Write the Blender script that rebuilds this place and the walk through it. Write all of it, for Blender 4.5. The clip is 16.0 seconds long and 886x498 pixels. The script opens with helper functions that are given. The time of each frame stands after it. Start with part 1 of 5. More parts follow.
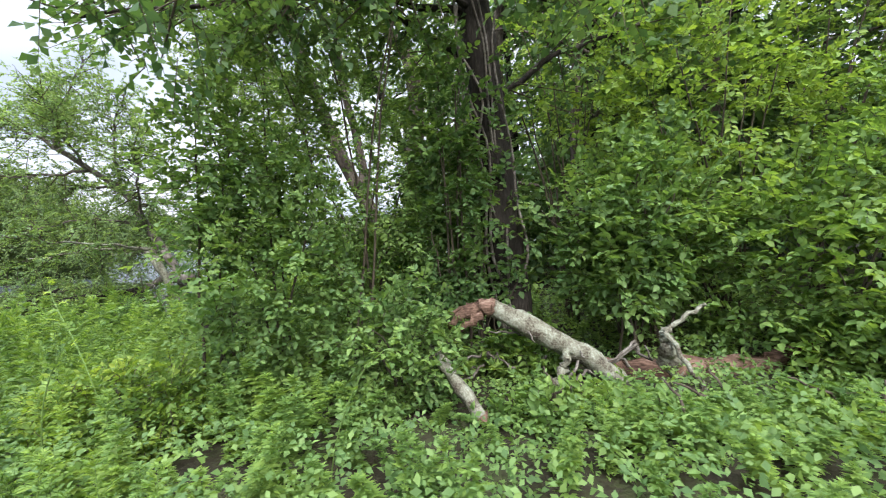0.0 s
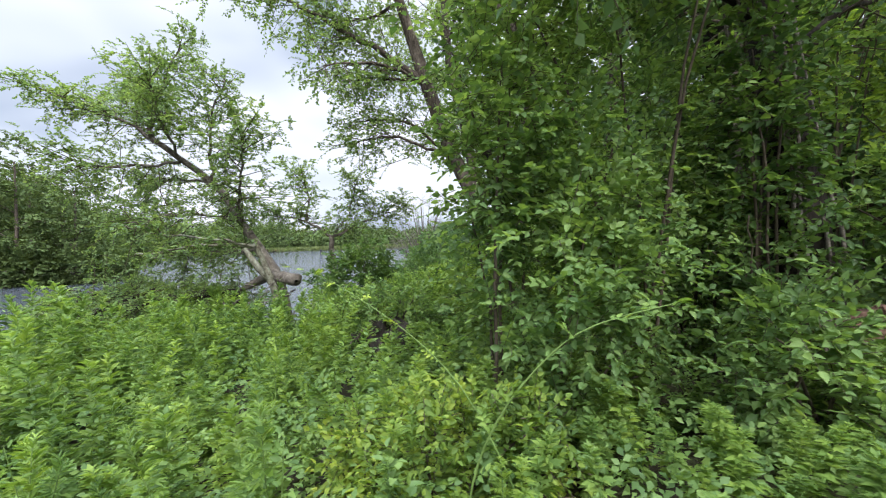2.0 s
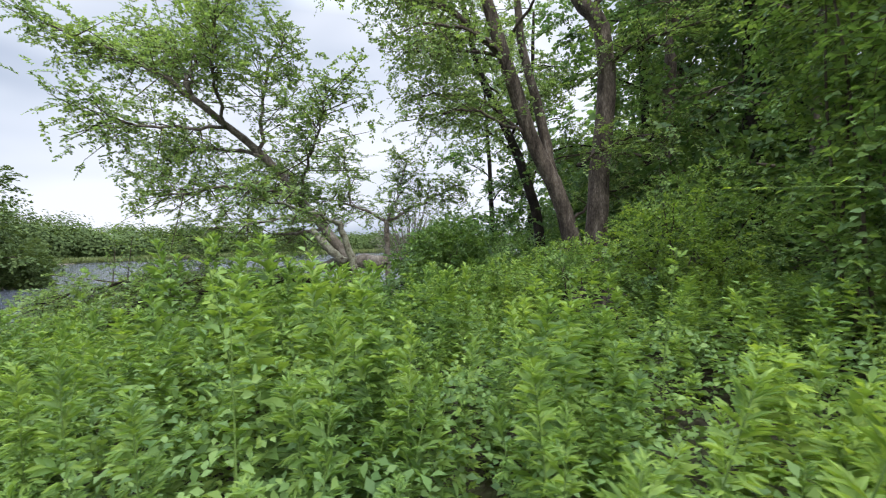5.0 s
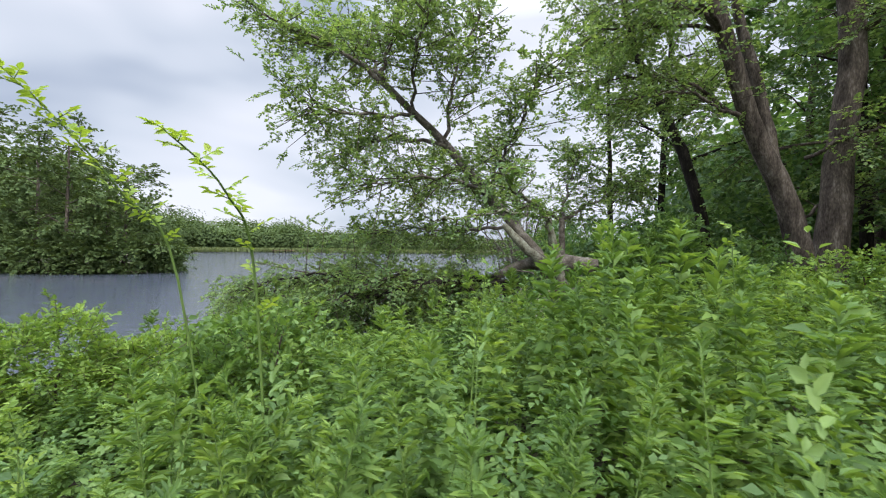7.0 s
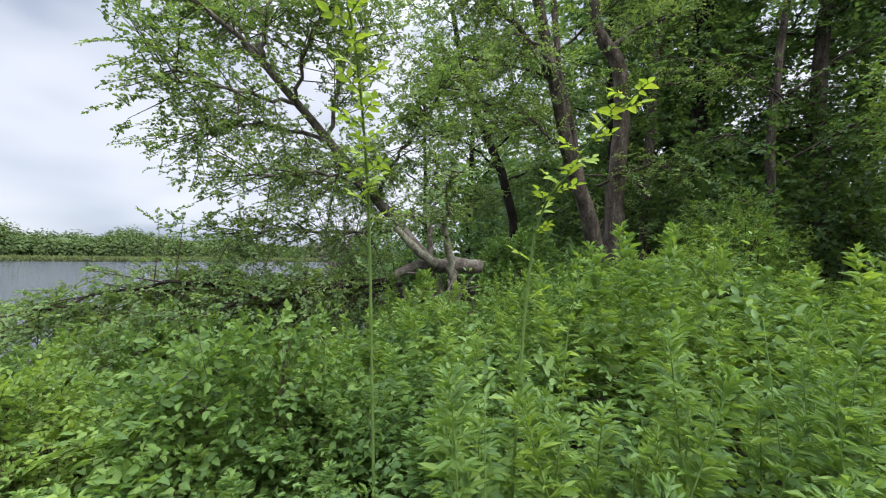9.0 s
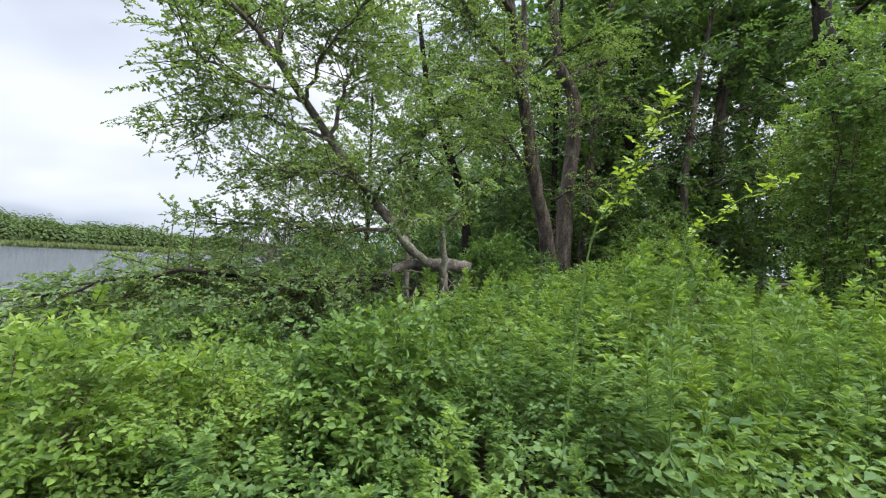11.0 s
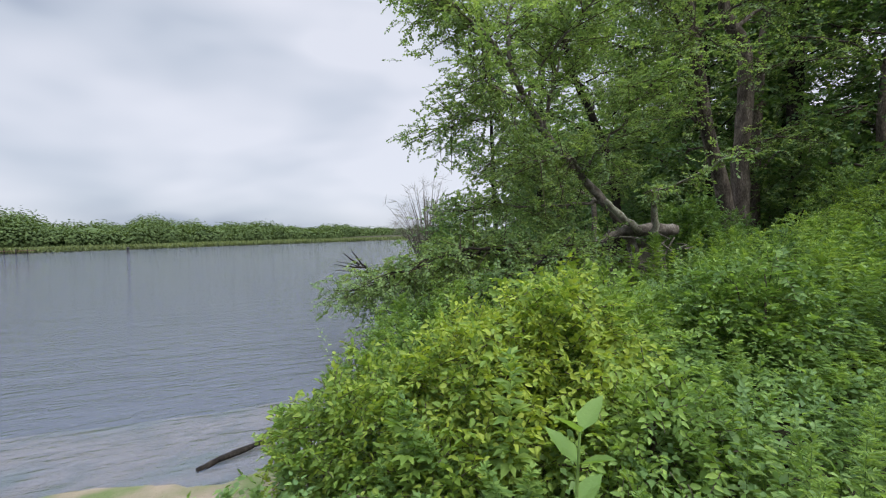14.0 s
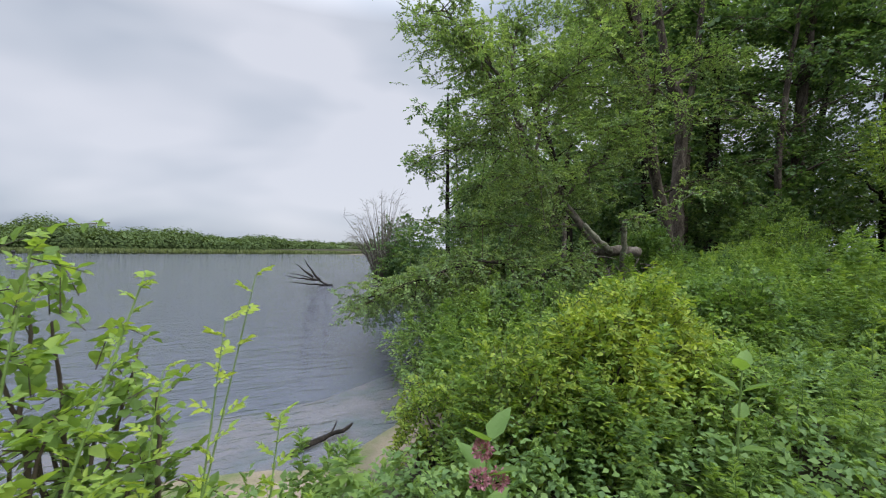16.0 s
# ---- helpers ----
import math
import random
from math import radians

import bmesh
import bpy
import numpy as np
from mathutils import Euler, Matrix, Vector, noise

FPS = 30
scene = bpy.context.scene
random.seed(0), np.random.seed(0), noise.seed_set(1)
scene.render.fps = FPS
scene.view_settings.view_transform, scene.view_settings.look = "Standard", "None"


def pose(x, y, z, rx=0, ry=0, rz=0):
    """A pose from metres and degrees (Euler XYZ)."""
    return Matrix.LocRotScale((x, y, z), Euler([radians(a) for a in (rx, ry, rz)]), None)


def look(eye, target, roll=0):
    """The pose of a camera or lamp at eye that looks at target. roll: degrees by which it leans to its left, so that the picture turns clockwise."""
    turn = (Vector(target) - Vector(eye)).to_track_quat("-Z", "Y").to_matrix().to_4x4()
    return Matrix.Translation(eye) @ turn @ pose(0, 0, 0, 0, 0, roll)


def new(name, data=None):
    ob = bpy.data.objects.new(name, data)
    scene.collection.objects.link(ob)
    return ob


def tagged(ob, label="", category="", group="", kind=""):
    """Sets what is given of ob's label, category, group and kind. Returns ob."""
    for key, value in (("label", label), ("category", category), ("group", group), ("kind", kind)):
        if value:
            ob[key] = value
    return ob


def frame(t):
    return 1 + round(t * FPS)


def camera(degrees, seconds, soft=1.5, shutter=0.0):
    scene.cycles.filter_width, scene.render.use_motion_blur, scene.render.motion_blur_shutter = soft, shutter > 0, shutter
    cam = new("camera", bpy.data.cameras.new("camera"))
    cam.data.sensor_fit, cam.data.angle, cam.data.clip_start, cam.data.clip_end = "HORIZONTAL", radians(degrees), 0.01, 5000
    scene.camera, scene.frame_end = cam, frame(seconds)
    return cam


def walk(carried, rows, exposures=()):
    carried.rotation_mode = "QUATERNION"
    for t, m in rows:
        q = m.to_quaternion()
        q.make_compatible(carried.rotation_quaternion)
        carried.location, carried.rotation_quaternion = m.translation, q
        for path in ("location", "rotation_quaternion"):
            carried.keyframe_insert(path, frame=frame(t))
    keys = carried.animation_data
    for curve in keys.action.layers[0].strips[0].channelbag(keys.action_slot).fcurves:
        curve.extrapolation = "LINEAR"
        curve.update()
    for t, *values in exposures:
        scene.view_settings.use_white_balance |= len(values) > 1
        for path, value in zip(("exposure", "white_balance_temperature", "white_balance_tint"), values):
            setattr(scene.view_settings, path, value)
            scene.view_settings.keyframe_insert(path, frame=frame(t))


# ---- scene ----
cam = camera(94.5, 16.0, soft=1.15, shutter=0.12)
PATH = [
    (0, (0.431, 0.132, 1.846), (0.183, 2.114, 1.746), -2.5),
    (0.5, (-0.219, 0.172, 1.855), (-0.492, 2.151, 1.757), -0.9),
    (1, (-0.866, 0.265, 1.878), (-1.181, 2.239, 1.808), -1.8),
    (1.5, (-1.447, 0.352, 1.891), (-1.738, 2.33, 1.82), -1.3),
    (2, (-2.092, 0.666, 1.721), (-2.383, 2.644, 1.672), -1.6),
    (2.5, (-2.594, 0.77, 1.599), (-2.819, 2.757, 1.561), -1.5),
    (3, (-3.16, 0.856, 1.495), (-3.26, 2.854, 1.471), -0.1),
    (3.5, (-3.725, 0.854, 1.349), (-3.691, 2.854, 1.347), 0.7),
    (4, (-4.216, 0.92, 1.332), (-4.087, 2.915, 1.312), 1.3),
    (4.5, (-4.721, 1.066, 1.332), (-4.611, 3.063, 1.33), -0.1),
    (5, (-5.271, 1.103, 1.278), (-5.235, 3.102, 1.256), -1.5),
    (5.2, (-5.484, 1.16, 1.271), (-5.601, 3.156, 1.258), -3.2),
    (7.3, (-7.784, 1.789, 1.236), (-8.09, 3.766, 1.233), 0.8),
    (7.5, (-7.952, 1.778, 1.251), (-8.174, 3.766, 1.269), -0.3),
    (8, (-8.383, 1.896, 1.166), (-8.296, 3.894, 1.196), -0.6),
    (8.5, (-8.727, 1.906, 1.181), (-8.301, 3.86, 1.184), -0.8),
    (8.7, (-8.878, 1.945, 1.158), (-8.343, 3.872, 1.179), -0.3),
    (10.8, (-10.405, 1.861, 1.103), (-9.382, 3.579, 1.156), 4.3),
    (11, (-10.548, 1.911, 1.084), (-9.524, 3.627, 1.143), 3.2),
    (11.5, (-10.95, 1.952, 1.083), (-9.915, 3.662, 1.149), 0.2),
    (12, (-11.439, 1.94, 1.076), (-10.504, 3.707, 1.126), 0.6),
    (12.5, (-11.972, 1.96, 1.084), (-11.266, 3.83, 1.121), -0.6),
    (13, (-12.441, 1.861, 1.048), (-11.774, 3.746, 1.027), -0.6),
    (13.5, (-12.941, 1.918, 1.059), (-12.332, 3.821, 0.98), -2.7),
    (14, (-13.362, 1.86, 1.04), (-12.723, 3.754, 0.964), -1.5),
    (14.5, (-13.771, 1.852, 1.042), (-13.083, 3.729, 0.968), -0.2),
    (15, (-14.19, 1.818, 1.006), (-13.435, 3.669, 0.943), 1.1),
    (15.5, (-14.533, 1.831, 0.994), (-13.643, 3.621, 0.951), 1.5),
    (16, (-14.965, 1.87, 0.959), (-14.014, 3.629, 0.967), 0.8),
]
walk(cam, [(t, look(eye, target, roll)) for t, eye, target, roll in PATH],
     exposures=[(0, 1.78), (0.5, 1.48), (1.5, 1.5), (2.5, 1.46), (4, 1.42), (5, 1.28), (8, 1.16), (11.3, 1.3), (13, 0.98), (14, 0.92), (16, 0.8)])

# ---- sky and light ----
world = bpy.data.worlds.new("overcast_sky")
scene.world = world
world.use_nodes = True
wn, wl = world.node_tree.nodes, world.node_tree.links
wn.clear()


def wnode(kind, **inputs):
    n = wn.new(kind)
    for k, v in inputs.items():
        n.inputs[k.replace("_", " ")].default_value = v
    return n


sky = wnode("ShaderNodeTexSky")
sky.sky_type, sky.sun_disc = "NISHITA", False
sky.sun_elevation, sky.sun_rotation = radians(58), radians(200)
coord = wnode("ShaderNodeTexCoord")
flat = wnode("ShaderNodeMapping")
flat.inputs["Scale"].default_value = (1.0, 1.0, 2.6)
flat.inputs["Rotation"].default_value = (radians(4), radians(-7), radians(25))
wl.new(coord.outputs["Generated"], flat.inputs["Vector"])
cloud = wnode("ShaderNodeTexNoise", Scale=1.7, Detail=3.0, Roughness=0.42, Distortion=0.2)
wl.new(flat.outputs["Vector"], cloud.inputs["Vector"])
ramp = wnode("ShaderNodeValToRGB")
ramp.color_ramp.elements[0].position, ramp.color_ramp.elements[0].color = 0.38, (0.19, 0.225, 0.295, 1)
ramp.color_ramp.elements[1].position, ramp.color_ramp.elements[1].color = 0.60, (0.43, 0.445, 0.50, 1)
mid = ramp.color_ramp.elements.new(0.47)
mid.color = (0.32, 0.35, 0.41, 1)
wl.new(cloud.outputs["Fac"], ramp.inputs["Fac"])
split = wnode("ShaderNodeSeparateXYZ")
wl.new(coord.outputs["Generated"], split.inputs[0])
rise = wnode("ShaderNodeMapRange", From_Min=0.48, From_Max=0.95, To_Min=1.0, To_Max=6.6)
wl.new(split.outputs["Z"], rise.inputs["Value"])
lift = wn.new("ShaderNodeMix")
lift.data_type, lift.blend_type = "RGBA", "MULTIPLY"
lift.inputs["Factor"].default_value = 1.0
wl.new(ramp.outputs["Color"], lift.inputs["A"])
wl.new(rise.outputs["Result"], lift.inputs["B"])
bg_sky = wnode("ShaderNodeBackground", Strength=0.05)
wl.new(sky.outputs["Color"], bg_sky.inputs["Color"])
bg_cloud = wnode("ShaderNodeBackground", Strength=1.0)
wl.new(lift.outputs["Result"], bg_cloud.inputs["Color"])
cover = wnode("ShaderNodeMixShader")
cover.inputs[0].default_value = 0.9
wl.new(bg_sky.outputs[0], cover.inputs[1])
wl.new(bg_cloud.outputs[0], cover.inputs[2])
wl.new(cover.outputs[0], wn.new("ShaderNodeOutputWorld").inputs["Surface"])

sun_data = bpy.data.lights.new("sun", "SUN")
sun_data.energy, sun_data.angle, sun_data.color = 1.5, radians(40), (1.0, 0.97, 0.90)
sun = new("sun", sun_data)
sun.matrix_world = look((2, -12, 16), (-4, 3, 0))


# ---- materials ----
def material(name):
    m = bpy.data.materials.new(name)
    m.use_nodes = True
    return m, m.node_tree.nodes, m.node_tree.links, m.node_tree.nodes["Principled BSDF"]


def ramp_node(nodes, stops):
    r = nodes.new("ShaderNodeValToRGB")
    e = r.color_ramp.elements
    e[0].position, e[0].color = stops[0][0], (*stops[0][1], 1)
    e[1].position, e[1].color = stops[-1][0], (*stops[-1][1], 1)
    for p, c in stops[1:-1]:
        e.new(p).color = (*c, 1)
    return r


def leaf_material(name, dark, mid_tone, light, gloss=0.42, through_light=0.45):
    """Leaves: each leaf its own tone, patches of older and younger growth, and light through the blade."""
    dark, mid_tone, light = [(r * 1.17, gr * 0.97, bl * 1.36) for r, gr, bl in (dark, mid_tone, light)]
    m, n, l, b = material(name)
    geo = n.new("ShaderNodeNewGeometry")
    pos = n.new("ShaderNodeTexNoise")
    pos.inputs["Scale"].default_value, pos.inputs["Detail"].default_value = 1.3, 3.0
    l.new(geo.outputs["Position"], pos.inputs["Vector"])
    mixer = n.new("ShaderNodeMath")
    mixer.operation = "MULTIPLY_ADD"
    mixer.inputs[1].default_value = 0.55
    l.new(geo.outputs["Random Per Island"], mixer.inputs[0])
    scaled = n.new("ShaderNodeMath")
    scaled.operation = "MULTIPLY_ADD"
    scaled.inputs[1].default_value, scaled.inputs[2].default_value = 1.3, -0.42
    l.new(pos.outputs["Fac"], scaled.inputs[0])
    l.new(scaled.outputs[0], mixer.inputs[2])
    r = ramp_node(n, [(0.08, dark), (0.5, mid_tone), (0.93, light)])
    l.new(mixer.outputs[0], r.inputs["Fac"])
    vein = n.new("ShaderNodeTexNoise")
    vein.inputs["Scale"].default_value, vein.inputs["Detail"].default_value = 90.0, 2.0
    l.new(geo.outputs["Position"], vein.inputs["Vector"])
    bump = n.new("ShaderNodeBump")
    bump.inputs["Strength"].default_value, bump.inputs["Distance"].default_value = 0.25, 0.01
    l.new(vein.outputs["Fac"], bump.inputs["Height"])
    l.new(bump.outputs["Normal"], b.inputs["Normal"])
    l.new(r.outputs["Color"], b.inputs["Base Color"])
    b.inputs["Roughness"].default_value = gloss
    b.inputs["Specular IOR Level"].default_value = 0.22
    t = n.new("ShaderNodeBsdfTranslucent")
    warm = n.new("ShaderNodeMix")
    warm.data_type, warm.blend_type = "RGBA", "MULTIPLY"
    warm.inputs["Factor"].default_value = 1.0
    warm.inputs["B"].default_value = (1.35, 1.3, 0.55, 1)
    l.new(r.outputs["Color"], warm.inputs["A"])
    l.new(warm.outputs["Result"], t.inputs["Color"])
    mix = n.new("ShaderNodeMixShader")
    mix.inputs[0].default_value = through_light
    l.new(b.outputs[0], mix.inputs[1])
    l.new(t.outputs[0], mix.inputs[2])
    l.new(mix.outputs[0], n["Material Output"].inputs["Surface"])
    return m


def rough_material(name, stops, scale=6.0, grain=60.0, rough=0.9, depth=0.02, stretch=(1, 1, 1), strength=0.8):
    """Bark, wood, soil: blotches and a fine grain, both in colour and in relief."""
    m, n, l, b = material(name)
    geo = n.new("ShaderNodeNewGeometry")
    mp = n.new("ShaderNodeMapping")
    mp.inputs["Scale"].default_value = stretch
    l.new(geo.outputs["Position"], mp.inputs["Vector"])
    big = n.new("ShaderNodeTexNoise")
    big.inputs["Scale"].default_value, big.inputs["Detail"].default_value = scale, 6.0
    fine = n.new("ShaderNodeTexNoise")
    fine.inputs["Scale"].default_value, fine.inputs["Detail"].default_value = grain, 4.0
    for t in (big, fine):
        l.new(mp.outputs["Vector"], t.inputs["Vector"])
    add = n.new("ShaderNodeMath")
    add.operation = "MULTIPLY_ADD"
    add.inputs[1].default_value = 0.45
    half = n.new("ShaderNodeMath")
    half.operation = "MULTIPLY"
    half.inputs[1].default_value = 0.6
    l.new(big.outputs["Fac"], half.inputs[0])
    l.new(fine.outputs["Fac"], add.inputs[0])
    l.new(half.outputs[0], add.inputs[2])
    r = ramp_node(n, stops)
    l.new(add.outputs[0], r.inputs["Fac"])
    l.new(r.outputs["Color"], b.inputs["Base Color"])
    bump = n.new("ShaderNodeBump")
    bump.inputs["Strength"].default_value, bump.inputs["Distance"].default_value = strength, depth
    l.new(add.outputs[0], bump.inputs["Height"])
    l.new(bump.outputs["Normal"], b.inputs["Normal"])
    b.inputs["Roughness"].default_value = rough
    b.inputs["Specular IOR Level"].default_value = 0.15
    return m


LEAF_WEED = leaf_material("weed_leaf", (0.054, 0.125, 0.026), (0.118, 0.24, 0.046), (0.215, 0.37, 0.065), 0.5)
LEAF_BROAD = leaf_material("broad_leaf", (0.058, 0.135, 0.034), (0.122, 0.245, 0.058), (0.205, 0.36, 0.08), 0.45)
LEAF_YELLOW = leaf_material("yellowish_leaf", (0.055, 0.125, 0.019), (0.13, 0.245, 0.033), (0.28, 0.41, 0.05), 0.5)
LEAF_SHOOT = leaf_material("young_leaf", (0.14, 0.26, 0.035), (0.22, 0.38, 0.05), (0.33, 0.48, 0.06), 0.45)
LEAF_DARK = leaf_material("dark_leaf", (0.036, 0.09, 0.022), (0.075, 0.165, 0.038), (0.14, 0.265, 0.055), 0.45, 0.45)
LEAF_TREE = leaf_material("tree_leaf", (0.064, 0.137, 0.042), (0.12, 0.226, 0.066), (0.198, 0.335, 0.092), 0.5, 0.5)
# tree leaf tones darkened for the shade inside the woods
LEAF_FOREST_SHADED = leaf_material("shaded_forest_leaf", (0.034, 0.088, 0.028), (0.07, 0.155, 0.045), (0.125, 0.235, 0.062), 0.5, 0.45)
LEAF_FAR = leaf_material("far_leaf", (0.040, 0.078, 0.022), (0.064, 0.118, 0.030), (0.095, 0.16, 0.040), 0.9, 0.25)
MARSH = leaf_material("marsh_grass", (0.085, 0.135, 0.045), (0.115, 0.175, 0.055), (0.145, 0.21, 0.065), 0.8, 0.3)
LEAF_LIME = leaf_material("light_weed_leaf", (0.072, 0.155, 0.028), (0.145, 0.28, 0.046), (0.25, 0.41, 0.063), 0.5)
FLOWER = leaf_material("pink_flower", (0.20, 0.10, 0.09), (0.32, 0.18, 0.165), (0.46, 0.32, 0.28), 0.6, 0.3)
BARK = rough_material("bark", [(0.36, (0.018, 0.014, 0.011)), (0.5, (0.062, 0.050, 0.041)), (0.6, (0.11, 0.09, 0.074)), (0.72, (0.21, 0.185, 0.16))], 7, 45, stretch=(1, 1, 0.3), depth=0.03)
# dark bark, made darker still for foliage shade on the vine tree's trunk
BARK_DARK_SHADED = rough_material("dark_shaded_bark", [(0.34, (0.006, 0.005, 0.004)), (0.54, (0.018, 0.015, 0.012)), (0.74, (0.055, 0.046, 0.04))], 7, 45, stretch=(1, 1, 0.3), depth=0.03)
BARK_GREY = rough_material("grey_bark", [(0.34, (0.04, 0.033, 0.027)), (0.52, (0.11, 0.095, 0.08)), (0.72, (0.25, 0.23, 0.205))], 9, 50, depth=0.015)
LICHEN = rough_material("lichen_bark", [(0.38, (0.045, 0.033, 0.025)), (0.48, (0.13, 0.12, 0.09)), (0.58, (0.20, 0.20, 0.155)), (0.72, (0.31, 0.33, 0.27))], 11, 60, depth=0.02)
TORN = rough_material("torn_wood", [(0.38, (0.03, 0.017, 0.012)), (0.5, (0.10, 0.058, 0.042)), (0.62, (0.19, 0.12, 0.09)), (0.76, (0.30, 0.23, 0.18))], 9, 70, stretch=(0.25, 1, 1), depth=0.03)
STEM = rough_material("green_stem", [(0.3, (0.07, 0.12, 0.03)), (0.8, (0.17, 0.25, 0.07))], 8, 60, 0.6, 0.004)
TWIG = rough_material("twig", [(0.3, (0.03, 0.024, 0.017)), (0.8, (0.11, 0.088, 0.066))], 8, 60, 0.85, 0.004)
SOIL = rough_material("soil", [(0.3, (0.014, 0.011, 0.008)), (0.5, (0.036, 0.030, 0.02)), (0.62, (0.045, 0.052, 0.022)), (0.8, (0.10, 0.08, 0.055))], 2.2, 28, 0.95, 0.05)
DARK_POST = rough_material("weathered_post", [(0.3, (0.02, 0.02, 0.022)), (0.8, (0.06, 0.06, 0.06))], 8, 40, 0.8, 0.01)


def water_material():
    m, n, l, b = material("lake_water")
    n.remove(b)
    geo = n.new("ShaderNodeNewGeometry")
    mp = n.new("ShaderNodeMapping")
    mp.inputs["Rotation"].default_value = (0, 0, radians(-22))
    mp.inputs["Scale"].default_value = (0.45, 1.6, 1)
    l.new(geo.outputs["Position"], mp.inputs["Vector"])
    w1 = n.new("ShaderNodeTexNoise")
    w1.inputs["Scale"].default_value, w1.inputs["Detail"].default_value = 1.5, 4.0
    w2 = n.new("ShaderNodeTexNoise")
    w2.inputs["Scale"].default_value, w2.inputs["Detail"].default_value = 7.0, 3.0
    for w in (w1, w2):
        l.new(mp.outputs["Vector"], w.inputs["Vector"])
    add = n.new("ShaderNodeMath")
    add.operation = "MULTIPLY_ADD"
    add.inputs[1].default_value = 0.5
    l.new(w2.outputs["Fac"], add.inputs[0])
    l.new(w1.outputs["Fac"], add.inputs[2])
    bump = n.new("ShaderNodeBump")
    bump.inputs["Strength"].default_value, bump.inputs["Distance"].default_value = 0.8, 0.09
    l.new(add.outputs[0], bump.inputs["Height"])
    fres = n.new("ShaderNodeFresnel")
    fres.inputs["IOR"].default_value = 1.33
    l.new(bump.outputs["Normal"], fres.inputs["Normal"])
    clear = n.new("ShaderNodeBsdfTransparent")
    clear.inputs["Color"].default_value = (0.84, 0.81, 0.70, 1)
    gloss = n.new("ShaderNodeBsdfGlossy")
    gloss.inputs["Roughness"].default_value = 0.03
    l.new(bump.outputs["Normal"], gloss.inputs["Normal"])
    # murky water, with sky reflected off the ripples put into its blue-grey colour
    murk_sheen = n.new("ShaderNodeBsdfDiffuse")
    murk_sheen.inputs["Color"].default_value = (0.15, 0.178, 0.235, 1)
    body = n.new("ShaderNodeMixShader")
    body.inputs[0].default_value = 0.42
    l.new(clear.outputs[0], body.inputs[1])
    l.new(murk_sheen.outputs[0], body.inputs[2])
    mix = n.new("ShaderNodeMixShader")
    l.new(fres.outputs[0], mix.inputs[0])
    l.new(body.outputs[0], mix.inputs[1])
    l.new(gloss.outputs[0], mix.inputs[2])
    l.new(mix.outputs[0], n["Material Output"].inputs["Surface"])
    return m


WATER = water_material()


def add_sand(m, top):
    """Wet sand and algae below a level."""
    n, l = m.node_tree.nodes, m.node_tree.links
    b = n["Principled BSDF"]
    old = b.inputs["Base Color"].links[0].from_socket
    geo = n.new("ShaderNodeNewGeometry")
    sep = n.new("ShaderNodeSeparateXYZ")
    l.new(geo.outputs["Position"], sep.inputs[0])
    level = n.new("ShaderNodeMapRange")
    level.inputs["From Min"].default_value, level.inputs["From Max"].default_value = top, top - 0.12
    l.new(sep.outputs["Z"], level.inputs["Value"])
    spots = n.new("ShaderNodeTexNoise")
    spots.inputs["Scale"].default_value, spots.inputs["Detail"].default_value = 1.6, 8.0
    l.new(geo.outputs["Position"], spots.inputs["Vector"])
    r = ramp_node(n, [(0.36, (0.10, 0.125, 0.05)), (0.48, (0.18, 0.155, 0.105)), (0.62, (0.26, 0.21, 0.16))])
    l.new(spots.outputs["Fac"], r.inputs["Fac"])
    deep = n.new("ShaderNodeMapRange")
    deep.inputs["From Min"].default_value, deep.inputs["From Max"].default_value = WATER_LEVEL - 0.3, WATER_LEVEL - 0.8
    l.new(sep.outputs["Z"], deep.inputs["Value"])
    silt = n.new("ShaderNodeMix")
    silt.data_type = "RGBA"
    silt.inputs["B"].default_value = (0.04, 0.038, 0.03, 1)
    l.new(deep.outputs[0], silt.inputs["Factor"])
    l.new(r.outputs["Color"], silt.inputs["A"])
    mix = n.new("ShaderNodeMix")
    mix.data_type = "RGBA"
    l.new(level.outputs[0], mix.inputs["Factor"])
    l.new(old, mix.inputs["A"])
    l.new(silt.outputs["Result"], mix.inputs["B"])
    l.new(mix.outputs["Result"], b.inputs["Base Color"])


WATER_LEVEL = -1.1
add_sand(SOIL, -0.93)

# ---- mesh helpers ----
rng = np.random.default_rng(7)


def unit(v):
    return v / np.maximum(np.linalg.norm(v, axis=-1, keepdims=True), 1e-9)


def mesh_of(name, pieces, mat, smooth=True):
    """One mesh from a list of (vertices, quads)."""
    base, vs, fs = 0, [], []
    for v, f in pieces:
        vs.append(v), fs.append(f + base)
        base += len(v)
    v, f = np.concatenate(vs).astype(np.float32), np.concatenate(fs).astype(np.int32)
    me = bpy.data.meshes.new(name)
    me.vertices.add(len(v))
    me.vertices.foreach_set("co", v.ravel())
    me.loops.add(f.size)
    me.loops.foreach_set("vertex_index", f.ravel())
    me.polygons.add(len(f))
    me.polygons.foreach_set("loop_start", np.arange(0, f.size, 4, dtype=np.int32))
    if smooth:
        me.polygons.foreach_set("use_smooth", np.ones(len(f), dtype=bool))
    me.materials.append(mat)
    me.update(calc_edges=True)
    return me


def part(name, pieces, mat, parent, label="", smooth=True):
    me = pieces if isinstance(pieces, bpy.types.Mesh) else mesh_of(name, pieces, mat, smooth)
    ob = new(name, me)
    ob.parent = parent
    if label:
        ob["label"] = label
    return ob


def thing(name, label, category, at=(0, 0, 0), group="", kind=""):
    ob = new(name)
    ob.location = at
    ob.empty_display_size = 0.1
    return tagged(ob, label, category, group, kind)


